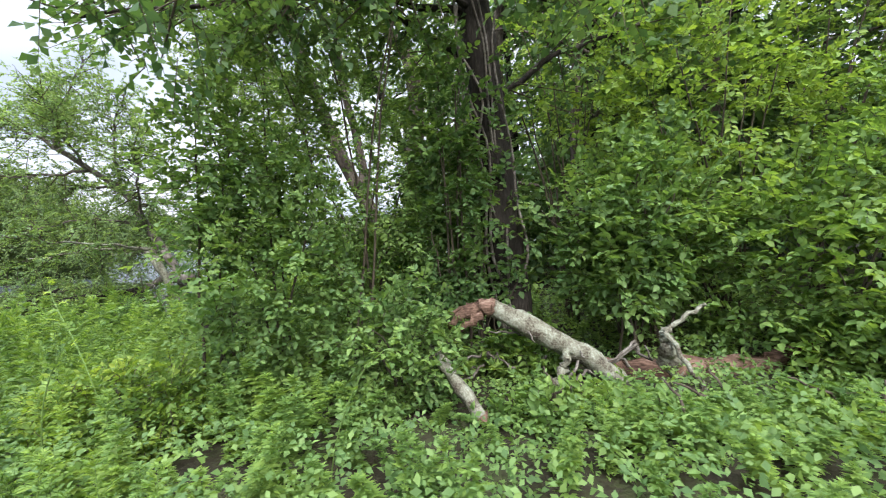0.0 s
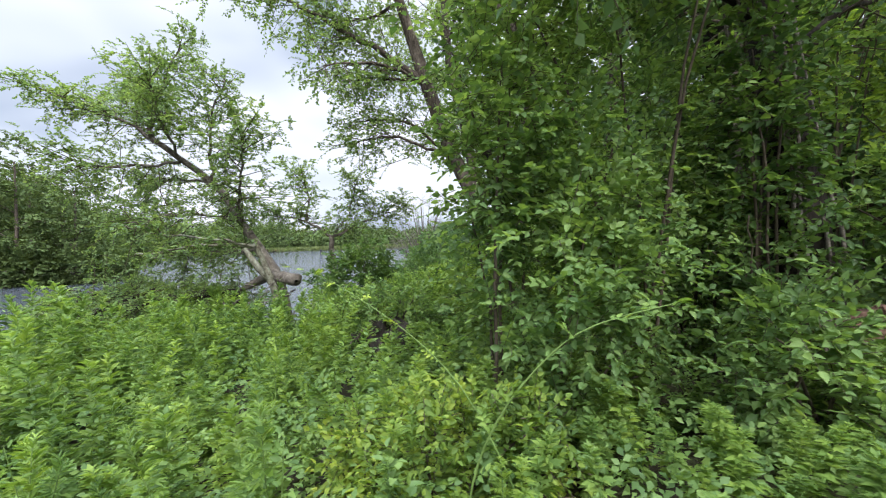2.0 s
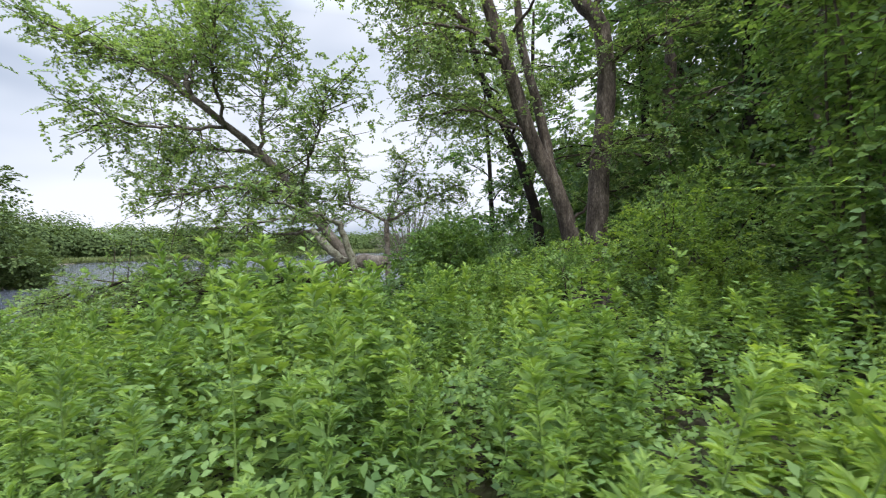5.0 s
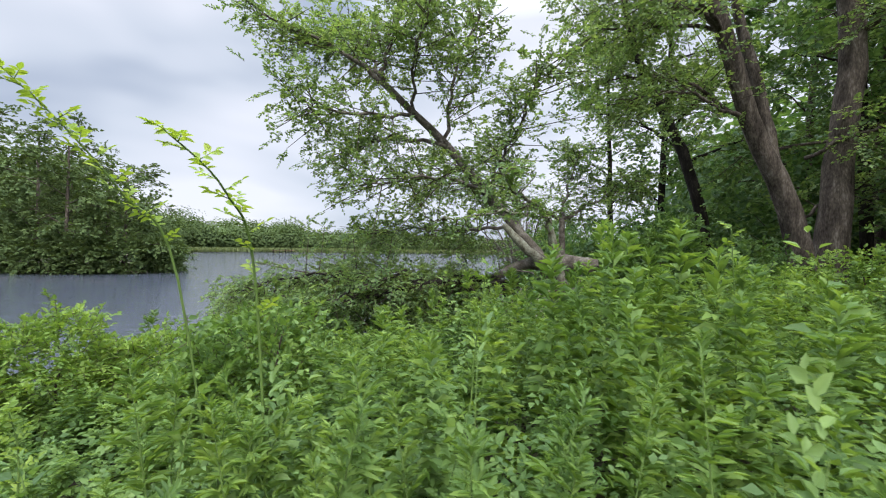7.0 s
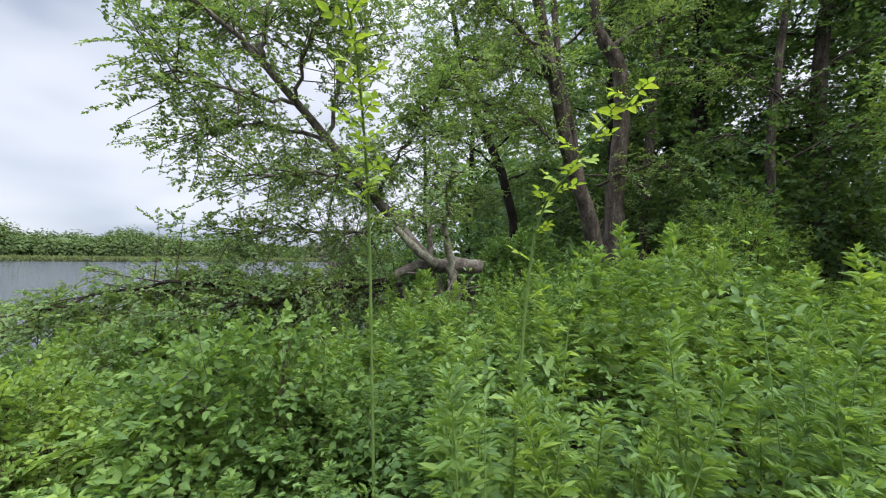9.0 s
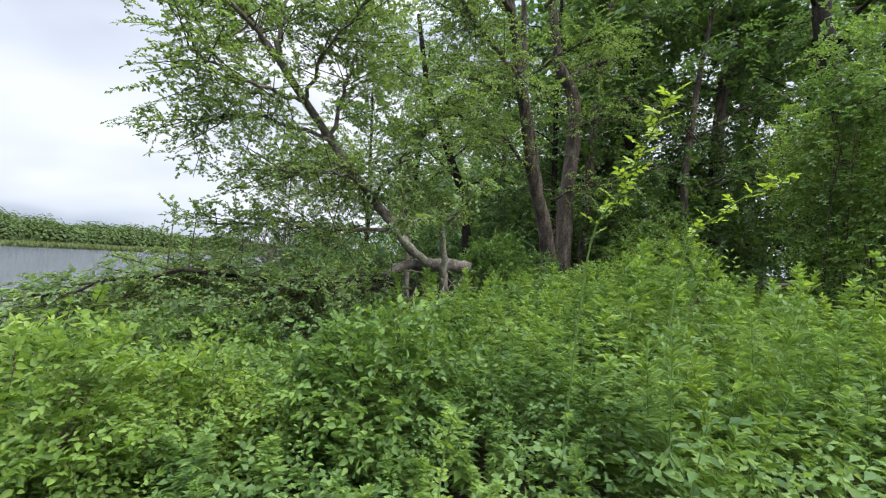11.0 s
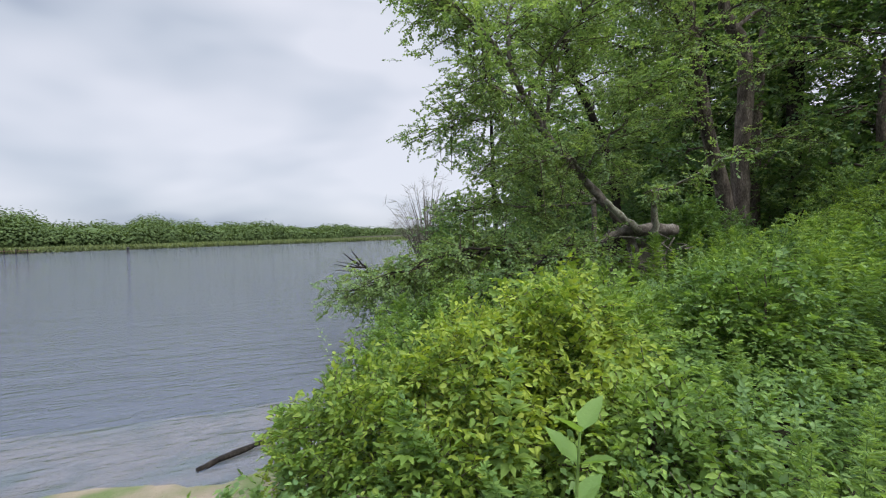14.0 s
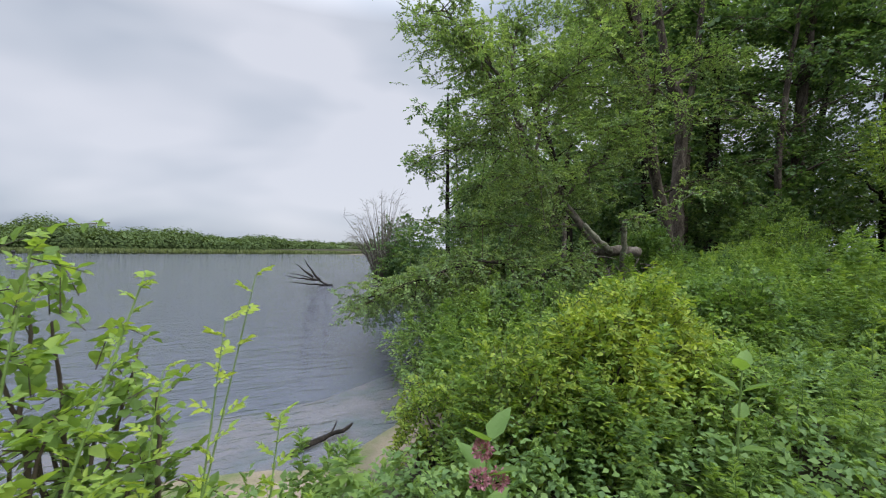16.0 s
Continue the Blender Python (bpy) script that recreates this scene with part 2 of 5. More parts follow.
def tube(points, radii, sides=6, rough=0.0):
    """A tapered tube along points, closed at its end; rough makes knots and hollows."""
    p = np.asarray(points, float)
    r = np.interp(np.linspace(0, 1, len(p)), np.linspace(0, 1, len(radii)), radii)
    d = unit(np.gradient(p, axis=0))
    ref = np.array([0.13, 0.21, 1.0]) if abs(d[:, 2]).mean() < 0.8 else np.array([1.0, 0.17, 0.1])
    s = unit(np.cross(d, ref))
    u = np.cross(s, d)
    a = np.arange(sides) * 2 * np.pi / sides
    rr = r[:, None] * (1 + rough * rng.normal(size=(len(p), sides)))
    v = p[:, None] + rr[..., None] * (np.cos(a)[None, :, None] * s[:, None] + np.sin(a)[None, :, None] * u[:, None])
    v = v.reshape(-1, 3)
    i, j = np.meshgrid(np.arange(len(p) - 1), np.arange(sides), indexing="ij")
    k = (j + 1) % sides
    f = np.stack([i * sides + j, i * sides + k, (i + 1) * sides + k, (i + 1) * sides + j], -1).reshape(-1, 4)
    e, n = (len(p) - 1) * sides, len(v)
    v = np.concatenate([v, p[-1:] + d[-1:] * r[-1] * 0.4, p[:1]])
    q = np.arange(0, sides - 1, 2)
    caps = np.stack([e + q, e + q + 1, e + (q + 2) % sides, np.full(len(q), n)], -1)
    low = np.stack([q + 1, q, np.full(len(q), n + 1), (q + 2) % sides], -1)
    return v, np.concatenate([f, caps, low])


def curve(points, steps=12, wobble=0.0):
    """A smooth line through a few points."""
    p = np.asarray(points, float)
    t = np.linspace(0, len(p) - 1, steps)
    i = np.clip(t.astype(int), 0, len(p) - 2)
    w = (t - i)[:, None]
    a, b, c, d = p[np.maximum(i - 1, 0)], p[i], p[i + 1], p[np.minimum(i + 2, len(p) - 1)]
    out = 0.5 * (2 * b + (c - a) * w + (2 * a - 5 * b + 4 * c - d) * w**2 + (3 * b - a - 3 * c + d) * w**3)
    if wobble:
        n = rng.normal(size=out.shape) * wobble
        n[0] = n[-1] = 0
        out = out + n
    return out


def blades(P, D, N, L, W, droop=0.15, fold=0.18, simple=False):
    """Leaves: two halves folded along the midrib, pointed, bent down at the tip; simple: one bent lozenge, for what stays far off."""
    D = unit(D)
    S = unit(np.cross(D, N))
    U = np.cross(S, D)
    L, W = np.broadcast_to(L, len(P))[:, None], np.broadcast_to(W, len(P))[:, None]
    if simple:
        v = np.stack([P, P + D * L * 0.5 - S * W * 0.5 + U * W * fold, P + D * L - U * L * droop, P + D * L * 0.5 + S * W * 0.5 + U * W * fold], 1).reshape(-1, 3)
        return v, np.arange(len(P) * 4).reshape(-1, 4)
    v = np.stack([
        P,
        P + D * L * 0.32 - S * W * 0.5 + U * W * fold,
        P + D * L * 0.70 - S * W * 0.34 + U * (W * fold - L * droop * 0.5),
        P + D * L - U * L * droop,
        P + D * L * 0.70 + S * W * 0.34 + U * (W * fold - L * droop * 0.5),
        P + D * L * 0.32 + S * W * 0.5 + U * W * fold,
    ], 1).reshape(-1, 3)
    b = np.arange(len(P))[:, None] * 6
    f = np.concatenate([b + [0, 1, 2, 3], b + [0, 3, 4, 5]], 1).reshape(-1, 4)
    return v, f


def sprays(C, D, length, count, L, W, lean=0.6, mess=0.35, simple=False):
    """Twigs that start at C and run along D, with leaves on both sides; returns the leaves' pieces."""
    n = len(C)
    D = unit(D)
    up = np.array([0, 0, 1.0]) + rng.normal(size=(n, 3)) * 0.25
    S = unit(np.cross(D, up))
    U = np.cross(S, D)
    length = np.broadcast_to(length, n)
    k = (np.arange(count) + 0.5) / count
    sag = -0.18 * (k**2)[None, :, None] * length[:, None, None] * np.array([0, 0, 1.0])
    P = C[:, None] + D[:, None] * (k[None, :] * length[:, None])[..., None] + sag
    side = np.where(np.arange(count) % 2, 1.0, -1.0)[None, :, None]
    d = D[:, None] * lean + S[:, None] * side * (1.05 - lean * 0.5) + rng.normal(size=P.shape) * mess
    d[:, -1] = D + rng.normal(size=(n, 3)) * mess * 0.5
    nn = np.broadcast_to(U[:, None], P.shape) + rng.normal(size=P.shape) * mess
    size = rng.uniform(0.65, 1.15, (n, count)).ravel()
    return blades(P.reshape(-1, 3), d.reshape(-1, 3), nn.reshape(-1, 3), L * size, W * size, simple=simple)


def twig_tubes(C, D, length, radius=0.006):
    """Thin three-sided twigs, all at once."""
    D = unit(D)
    n = len(C)
    S = unit(np.cross(D, np.array([0.1, 0.2, 1.0]) + rng.normal(size=(n, 3)) * 0.1))
    U = np.cross(S, D)
    E = C + D * np.broadcast_to(length, n)[:, None] - np.array([0, 0, 0.14]) * np.broadcast_to(length, n)[:, None]
    v = []
    for c, r in ((C, radius), (E, radius * 0.35)):
        for a in (0, 2.09, 4.19):
            v.append(c + (math.cos(a) * S + math.sin(a) * U) * r)
    v = np.stack(v, 1).reshape(-1, 3)
    b = np.arange(n)[:, None] * 6
    f = np.concatenate([b + [0, 1, 4, 3], b + [1, 2, 5, 4], b + [2, 0, 3, 5]], 1).reshape(-1, 4)
    return v, f


def along(pts, t):
    """Places and directions on a polyline at the shares t."""
    p = np.asarray(pts, float)
    x = np.asarray(t) * (len(p) - 1)
    i = np.clip(x.astype(int), 0, len(p) - 2)
    return p[i] + (p[i + 1] - p[i]) * (x - i)[:, None], unit(p[i + 1] - p[i])


def ball(n, centre, size, shell=0.55):
    """Places in an uneven ellipsoid, most of them near its skin, and the way outwards."""
    d = unit(rng.normal(size=(n, 3)))
    lump = 1 + 0.24 * np.sin(d[:, 0] * 5 + centre[0]) * np.cos(d[:, 1] * 4 + centre[1]) + 0.12 * np.sin(d[:, 2] * 9 + centre[0] * 3) + 0.12 * np.sin(d[:, 0] * 13 + size[0] * 7) * np.sin(d[:, 2] * 11 + d[:, 1] * 8)
    r = (shell + (1 - shell) * rng.random(n) ** 0.6) * lump
    r = np.where(rng.random(n) < 0.07, r * rng.uniform(1.0, 1.28, n), r)
    return np.array(centre) + d * r[:, None] * np.array(size), d


def crown_from(limbs, per_metre, reach, spray_len, leaves, L, W, start=0.25, down=0.0, sub=5):
    """Side branches and leafy twigs along limbs (polylines); returns wood and leaf pieces."""
    wood, leaf = [], []
    C, D = [], []
    for pts in limbs:
        length = np.linalg.norm(np.diff(pts, axis=0), axis=1).sum()
        n = max(3, int(length * per_metre))
        t = start + (1 - start) * (np.arange(n) + rng.random(n)) / n
        p, d = along(pts, np.minimum(t, 0.999))
        out = unit(rng.normal(size=(n, 3)) * np.array([1, 1, 0.55]) + d * 0.7 + np.array([0, 0, 0.15 - down]))
        ln = reach * rng.uniform(0.45, 1.1, n) * (1.15 - 0.5 * t)
        wood.append(twig_tubes(p, out, ln, 0.012))
        for k in range(sub):
            s = (0.25 + 0.75 * (k + rng.random(n)) / sub)
            C.append(p + out * (ln * s)[:, None] - np.array([0, 0, 0.14]) * (ln * s**2)[:, None] + rng.normal(size=(n, 3)) * 0.11 * reach)
            D.append(unit(out * 0.45 + rng.normal(size=(n, 3)) * np.array([1.0, 1.0, 0.5]) - np.array([0, 0, down])))
    C, D = np.concatenate(C), np.concatenate(D)
    ln = spray_len * rng.uniform(0.6, 1.2, len(C))
    wood.append(twig_tubes(C, D, ln, 0.004))
    leaf.append(sprays(C, D, ln, leaves, L, W, simple=True))
    return wood, leaf


# ---- the lie of the land ----
WATER_Z = -1.1
LAKE = np.array([(-70, 16), (-45, 9), (-30, 6.4), (-20, 6.8), (-16.4, 6.7), (-14.5, 6.5), (-13.2, 6.7), (-11.6, 7.6), (-9.5, 8.3), (-7.5, 8.9),
                 (-5.4, 9.8), (-4.4, 11.5), (-4.6, 14), (-6, 18), (-7, 24), (-5, 30), (2, 36), (14, 42), (40, 60), (140, 120), (200, 190),
                 (120, 185), (40, 172), (0, 158), (-40, 142), (-80, 124), (-98, 95), (-70, 60), (-48, 42), (-35, 33), (-38, 28), (-55, 25), (-70, 20)])


def lake_side(x, y):
    """Distance to the shore, positive in the water."""
    a, b = LAKE, np.roll(LAKE, -1, 0)
    best, inside = np.full(x.shape, 1e9), np.zeros(x.shape, bool)
    for (ax, ay), (bx, by) in zip(a, b):
        dx, dy = bx - ax, by - ay
        t = np.clip(((x - ax) * dx + (y - ay) * dy) / (dx * dx + dy * dy), 0, 1)
        best = np.minimum(best, np.hypot(x - ax - t * dx, y - ay - t * dy))
        cross = (ay > y) != (by > y)
        with np.errstate(divide="ignore", invalid="ignore"):
            inside ^= cross & (x < (bx - ax) * (y - ay) / (by - ay if by != ay else 1e-9) + ax)
    return np.where(inside, best, -best)


def ground_at(x, y):
    x, y = np.asarray(x, float), np.asarray(y, float)
    d = lake_side(x, y)
    base = np.interp(x, [-40, -15, -12, -10.3, -8.5, -5.5, -4.2, -2.1, -0.9, 0.4, 8, 40], [-0.55, -0.57, -0.47, -0.38, -0.28, -0.13, -0.06, 0.25, 0.42, 0.46, 0.7, 1.2])
    t = np.clip(-d / 3.8, 0, 1)
    land = WATER_Z - 0.02 + (base - WATER_Z) * (t * t * (3 - 2 * t))
    bumps = 0.06 * np.sin(x * 1.7 + y * 0.6) * np.cos(y * 1.3 - x * 0.4) * np.clip(-d, 0, 1)
    bed = WATER_Z - 0.015 - np.minimum(np.maximum(d, 0) * 0.06, 0.2) - np.clip((d - 1.2) * 0.45, 0, 3.0)
    return np.where(d > 0, bed, land + bumps)


def path_y(x):
    return np.interp(x, [-15, -10, -8, -5.5, -4.2, -2.1, -0.9, 0.4], [1.86, 1.92, 1.83, 1.16, 0.92, 0.67, 0.27, 0.13])


def spaced(lo, hi, fine_lo, fine_hi, step, grow=1.22):
    mid_part = list(np.arange(fine_lo, fine_hi + step, step))
    s, v = step, fine_lo
    left, right = [], []
    while v > lo:
        s *= grow
        v -= s
        left.append(v)
    s, v = step, mid_part[-1]
    while v < hi:
        s *= grow
        v += s
        right.append(v)
    return np.array(left[::-1] + mid_part + right)


def build_ground():
    xs, ys = spaced(-900, 900, -20, 8, 0.28, 1.2), spaced(-500, 1500, -4, 16, 0.28, 1.2)
    X, Y = np.meshgrid(xs, ys, indexing="ij")
    Z = ground_at(X.ravel(), Y.ravel()).reshape(X.shape)
    v = np.stack([X, Y, Z], -1).reshape(-1, 3)
    i, j = np.meshgrid(np.arange(len(xs) - 1), np.arange(len(ys) - 1), indexing="ij")
    m = len(ys)
    f = np.stack([i * m + j, (i + 1) * m + j, (i + 1) * m + j + 1, i * m + j + 1], -1).reshape(-1, 4)
    g = new("ground", mesh_of("ground", [(v, f)], SOIL))
    tagged(g, "dark damp soil and leaf litter sloping down to the lake bed", "ground", kind="structure")
    w = LAKE.min(0) - 4, LAKE.max(0) + 4
    v = np.array([(w[0][0], w[0][1], WATER_Z), (w[1][0], w[0][1], WATER_Z), (w[1][0], w[1][1], WATER_Z), (w[0][0], w[1][1], WATER_Z)])
    lake = new("water", mesh_of("water", [(v, np.array([[0, 1, 2, 3]]))], WATER))
    tagged(lake, "calm grey rippled lake under an overcast sky", "lake", kind="structure")


build_ground()

# ---- trees ----
def tree(name, label, trunks, limbs, crown, leaf_mat, bark=None, group="", trunk_label=""):
    """A tree: trunks and limbs as (points, radii), each a part; the crown as leafy twigs along the lines given."""
    bark = bark or BARK
    base = np.array(trunks[0][0][0], float)
    root = thing(name, label, "tree", base, group)
    for pts, radii in trunks:
        part("trunk", [tube(curve(np.array(pts) - base, 18, 0.012), radii, 10, 0.05)], bark, root, trunk_label)
    lines = []
    for pts, radii in limbs:
        line = curve(np.array(pts) - base, 14, 0.025)
        lines.append(line)
        part("limb", [tube(line, radii, 6, 0.04)], bark, root)
    wood, leaf = crown_from(lines, **crown)
    tagged(part("crown", leaf, leaf_mat, root), kind="stuff")
    tagged(part("twig", wood, TWIG, root), kind="stuff")
    return root


def random_limbs(base, top, n, reach, low=0.45, rise=0.35, r=0.05):
    """Limbs that leave a trunk between low and its top, in all directions."""
    base, top = np.array(base, float), np.array(top, float)
    out = []
    for i in range(n):
        t = low + (1 - low) * (i + rng.random()) / n
        p = base + (top - base) * t
        a = i * 2.4 + rng.uniform(-0.5, 0.5)
        ln = reach * rng.uniform(0.6, 1.1) * (1.15 - 0.5 * t)
        d = np.array([math.cos(a), math.sin(a), rise + rng.uniform(-0.2, 0.3)])
        out.append((np.array([p, p + d * ln * 0.5 + [0, 0, 0.1 * ln], p + d * ln]), (r * (1.3 - t), 0.012)))
    return out


def g(x, y):
    return float(ground_at(np.array([x]), np.array([y]))[0])


# leaning tree at the water's edge: trunk over the lake, drooping limb along the water
F = (-9.67, 8.7, 4.1)
tree("leaning_tree", "slender grey tree leaning out over the lake with airy foliage",
     [([(-6.5, 8.6, -0.85), (-6.85, 8.85, 0.9), (-7.85, 9.1, 2.2), (-8.6, 9.25, 3.1), F], (0.115, 0.06))],
     [([F, (-10.5, 8.5, 4.7), (-11.7, 8.1, 5.1)], (0.05, 0.012)),
      ([F, (-9.6, 8.8, 5.0), (-9.2, 9.1, 6.3)], (0.05, 0.012)),
      ([F, (-10.2, 9.3, 5.0), (-11.2, 9.9, 6.0)], (0.045, 0.012)),
      ([(-8.6, 9.2, 3.1), (-8.5, 9.0, 4.2), (-8.0, 8.9, 5.3)], (0.045, 0.012)),
      ([(-8.6, 9.2, 3.1), (-9.8, 9.4, 3.3), (-10.8, 9.6, 3.1)], (0.04, 0.012)),
      ([(-9.2, 8.95, 3.6), (-10.0, 8.2, 3.4), (-10.8, 7.8, 3.5)], (0.035, 0.012)),
      ([(-7.85, 9.1, 2.2), (-8.6, 8.4, 2.4), (-9.8, 8.0, 2.2)], (0.035, 0.012)),
      ([(-8.2, 9.15, 2.6), (-8.4, 10.0, 2.9), (-9.3, 10.8, 2.6)], (0.035, 0.012)),
      ([(-7.4, 9.0, 1.6), (-8.6, 9.6, 1.6), (-10.4, 9.8, 1.5)], (0.035, 0.012)),
      ([(-7.85, 9.1, 2.2), (-7.4, 8.4, 3.1), (-7.0, 8.0, 3.9)], (0.035, 0.012)),
      ([(-9.2, 8.95, 3.6), (-9.0, 8.2, 4.3), (-8.6, 7.6, 4.9)], (0.035, 0.012))],
     dict(per_metre=12, reach=1.25, spray_len=0.34, leaves=13, L=0.066, W=0.046, start=0.2, down=0.06, sub=10), LEAF_TREE, BARK_GREY)

tree("drooping_tree", "low tree with limbs drooping over the water and dense small leaves",
     [([(-6.9, 8.7, -0.95), (-7.3, 8.5, 0.2), (-7.7, 8.5, 0.75)], (0.11, 0.07))],
     [([(-7.7, 8.5, 0.75), (-9.3, 8.6, 0.65), (-11.0, 8.7, 0.6), (-12.7, 8.9, 0.1)], (0.06, 0.012)),
      ([(-7.7, 8.5, 0.75), (-9.0, 7.9, 0.6), (-10.6, 7.7, 0.2), (-11.8, 7.7, -0.3)], (0.05, 0.012)),
      ([(-7.7, 8.5, 0.75), (-9.0, 9.4, 0.6), (-10.8, 9.9, 0.5), (-12.3, 10.2, -0.2)], (0.05, 0.012)),
      ([(-7.5, 8.5, 0.7), (-8.6, 8.2, 0.4), (-10.0, 8.3, -0.2)], (0.04, 0.012)),
      ([(-7.5, 8.5, 0.7), (-8.4, 9.0, 0.3), (-10.2, 9.2, -0.3)], (0.04, 0.012)),
      ([(-9.3, 8.6, 0.65), (-10.6, 8.3, 0.75), (-12.1, 8.2, 0.45)], (0.035, 0.012)),
      ([(-9.0, 7.9, 0.9), (-10.2, 7.4, 0.3), (-11.0, 7.2, -0.5)], (0.03, 0.01)),
      ([(-9.3, 8.6, 0.65), (-10.4, 9.4, 0.5), (-11.4, 10.0, 0.2)], (0.03, 0.01))],
     dict(per_metre=15, reach=1.0, spray_len=0.32, leaves=12, L=0.066, W=0.044, start=0.08, down=0.22, sub=9), LEAF_TREE, BARK_DARK_SHADED)

tree("broken_tree", "broken tree limb with pale lichen and sparse light leaves",
     [([(-6.3, 8.7, -0.7), (-6.7, 8.3, 0.9), (-6.9, 8.1, 1.7)], (0.09, 0.05))],
     [([(-6.9, 8.1, 1.7), (-7.25, 7.0, 1.85), (-7.6, 5.94, 2.06)], (0.035, 0.008)),
      ([(-6.9, 8.1, 1.7), (-7.6, 7.3, 1.7), (-8.3, 6.8, 1.6)], (0.03, 0.008))],
     dict(per_metre=9, reach=0.34, spray_len=0.2, leaves=8, L=0.065, W=0.04, start=0.15, down=0.1, sub=4), LEAF_TREE, LICHEN)

tree("small_tree", "small forked tree with flat spreading crown at the shore",
     [([(-6.2, 10.5, -1.2), (-6.36, 10.5, 0.5), (-6.38, 10.5, 1.84)], (0.08, 0.06))],
     [([(-6.38, 10.5, 1.84), (-7.3, 11.0, 2.3), (-8.4, 11.0, 2.6)], (0.04, 0.01)),
      ([(-6.38, 10.5, 1.84), (-6.2, 11.2, 2.4), (-5.9, 11.3, 3.4)], (0.04, 0.01)),
      ([(-6.38, 10.5, 1.84), (-5.6, 11.0, 2.3), (-4.7, 11.0, 2.7)], (0.04, 0.01)),
      ([(-7.3, 11.0, 2.3), (-7.4, 11.4, 3.0), (-7.8, 11.6, 3.7)], (0.03, 0.01))],
     dict(per_metre=11, reach=0.95, spray_len=0.34, leaves=11, L=0.07, W=0.05, start=0.25, down=0.05, sub=9), LEAF_TREE, BARK_GREY)

# twin-trunked trees behind the bank, with torn bark
tree("twin_trunk_tree", "tall twin-trunked tree with scarred reddish-brown bark",
     [([(-1.85, 10.2, -0.5), (-1.68, 10.2, 1.5), (-1.5, 10.25, 3.2), (-1.35, 10.25, 4.8), (-1.5, 10.22, 6.1), (-2.05, 10.3, 7.0), (-2.3, 10.5, 9.5)], (0.30, 0.23, 0.20, 0.17, 0.10)),
      ([(-2.08, 10.15, -0.4), (-2.3, 10.1, 1.6), (-3.17, 9.97, 3.6), (-3.7, 9.8, 5.2), (-4.3, 9.7, 7.2), (-4.9, 9.6, 9.0)], (0.24, 0.17, 0.13, 0.08)),
      ([(-2.62, 10.08, 2.3), (-2.85, 10.2, 4.0), (-3.25, 10.3, 6.0), (-3.4, 10.4, 9.0)], (0.13, 0.10, 0.06))],
     [([(-3.7, 9.8, 5.2), (-5.2, 9.4, 6.2), (-7.2, 9.2, 7.4)], (0.09, 0.02)),
      ([(-4.3, 9.7, 7.2), (-6.0, 9.0, 7.6), (-7.6, 8.6, 7.2)], (0.08, 0.02)),
      ([(-4.3, 9.7, 7.2), (-5.0, 10.4, 8.2), (-6.4, 11.2, 8.8)], (0.07, 0.02)),
      ([(-1.72, 10.47, 6.5), (-0.8, 10.2, 7.2), (0.6, 9.9, 7.8)], (0.08, 0.02)),
      ([(-2.4, 10.6, 8.6), (-2.0, 9.4, 9.3), (-1.8, 8.0, 9.4)], (0.07, 0.02)),
      ([(-3.4, 10.4, 8.5), (-3.8, 9.2, 9.2), (-4.4, 7.9, 9.4)], (0.06, 0.02)),
      ([(-3.7, 9.8, 5.2), (-4.6, 9.0, 5.4), (-5.5, 8.4, 5.2)], (0.05, 0.015)),
      ([(-3.2, 9.97, 3.6), (-4.3, 10.2, 4.5), (-5.5, 10.5, 4.7)], (0.045, 0.015)),
      ([(-2.4, 10.6, 9.5), (-3.0, 10.0, 10.6), (-4.2, 9.4, 11.4)], (0.06, 0.02)),
      ([(-1.62, 10.47, 5.0), (-0.9, 9.6, 5.4), (-0.4, 8.8, 5.3)], (0.045, 0.015)),
      ([(-3.2, 9.97, 3.6), (-4.4, 9.5, 4.0), (-5.4, 9.6, 3.9)], (0.04, 0.012)),
      ([(-3.7, 9.8, 5.2), (-4.8, 10.2, 5.6), (-5.9, 10.6, 5.7)], (0.045, 0.012)),
      ([(-4.3, 9.7, 7.0), (-5.2, 10.0, 6.9), (-6.4, 9.8, 6.8)], (0.05, 0.012)),
      ([(-2.0, 10.4, 3.0), (-1.2, 9.6, 3.4), (-0.6, 8.9, 3.2)], (0.04, 0.012)),
      ([(-3.4, 10.3, 6.0), (-2.8, 9.2, 6.6), (-2.6, 8.2, 6.6)], (0.04, 0.012)),
      ([(-2.1, 10.4, 1.8), (-1.2, 10.6, 2.4), (-0.2, 10.8, 2.6)], (0.035, 0.012))],
     dict(per_metre=8, reach=1.4, spray_len=0.46, leaves=11, L=0.08, W=0.056, start=0.2, down=0.1, sub=8), LEAF_TREE, BARK)

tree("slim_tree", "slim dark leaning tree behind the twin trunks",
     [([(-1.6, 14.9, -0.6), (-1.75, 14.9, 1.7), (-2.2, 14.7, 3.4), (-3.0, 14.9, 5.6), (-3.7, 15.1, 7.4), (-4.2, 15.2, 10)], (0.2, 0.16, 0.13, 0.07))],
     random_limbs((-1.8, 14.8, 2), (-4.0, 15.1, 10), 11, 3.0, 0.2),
     dict(per_metre=6, reach=1.4, spray_len=0.5, leaves=11, L=0.11, W=0.075, start=0.2, down=0.1, sub=8), LEAF_TREE, BARK_DARK_SHADED)

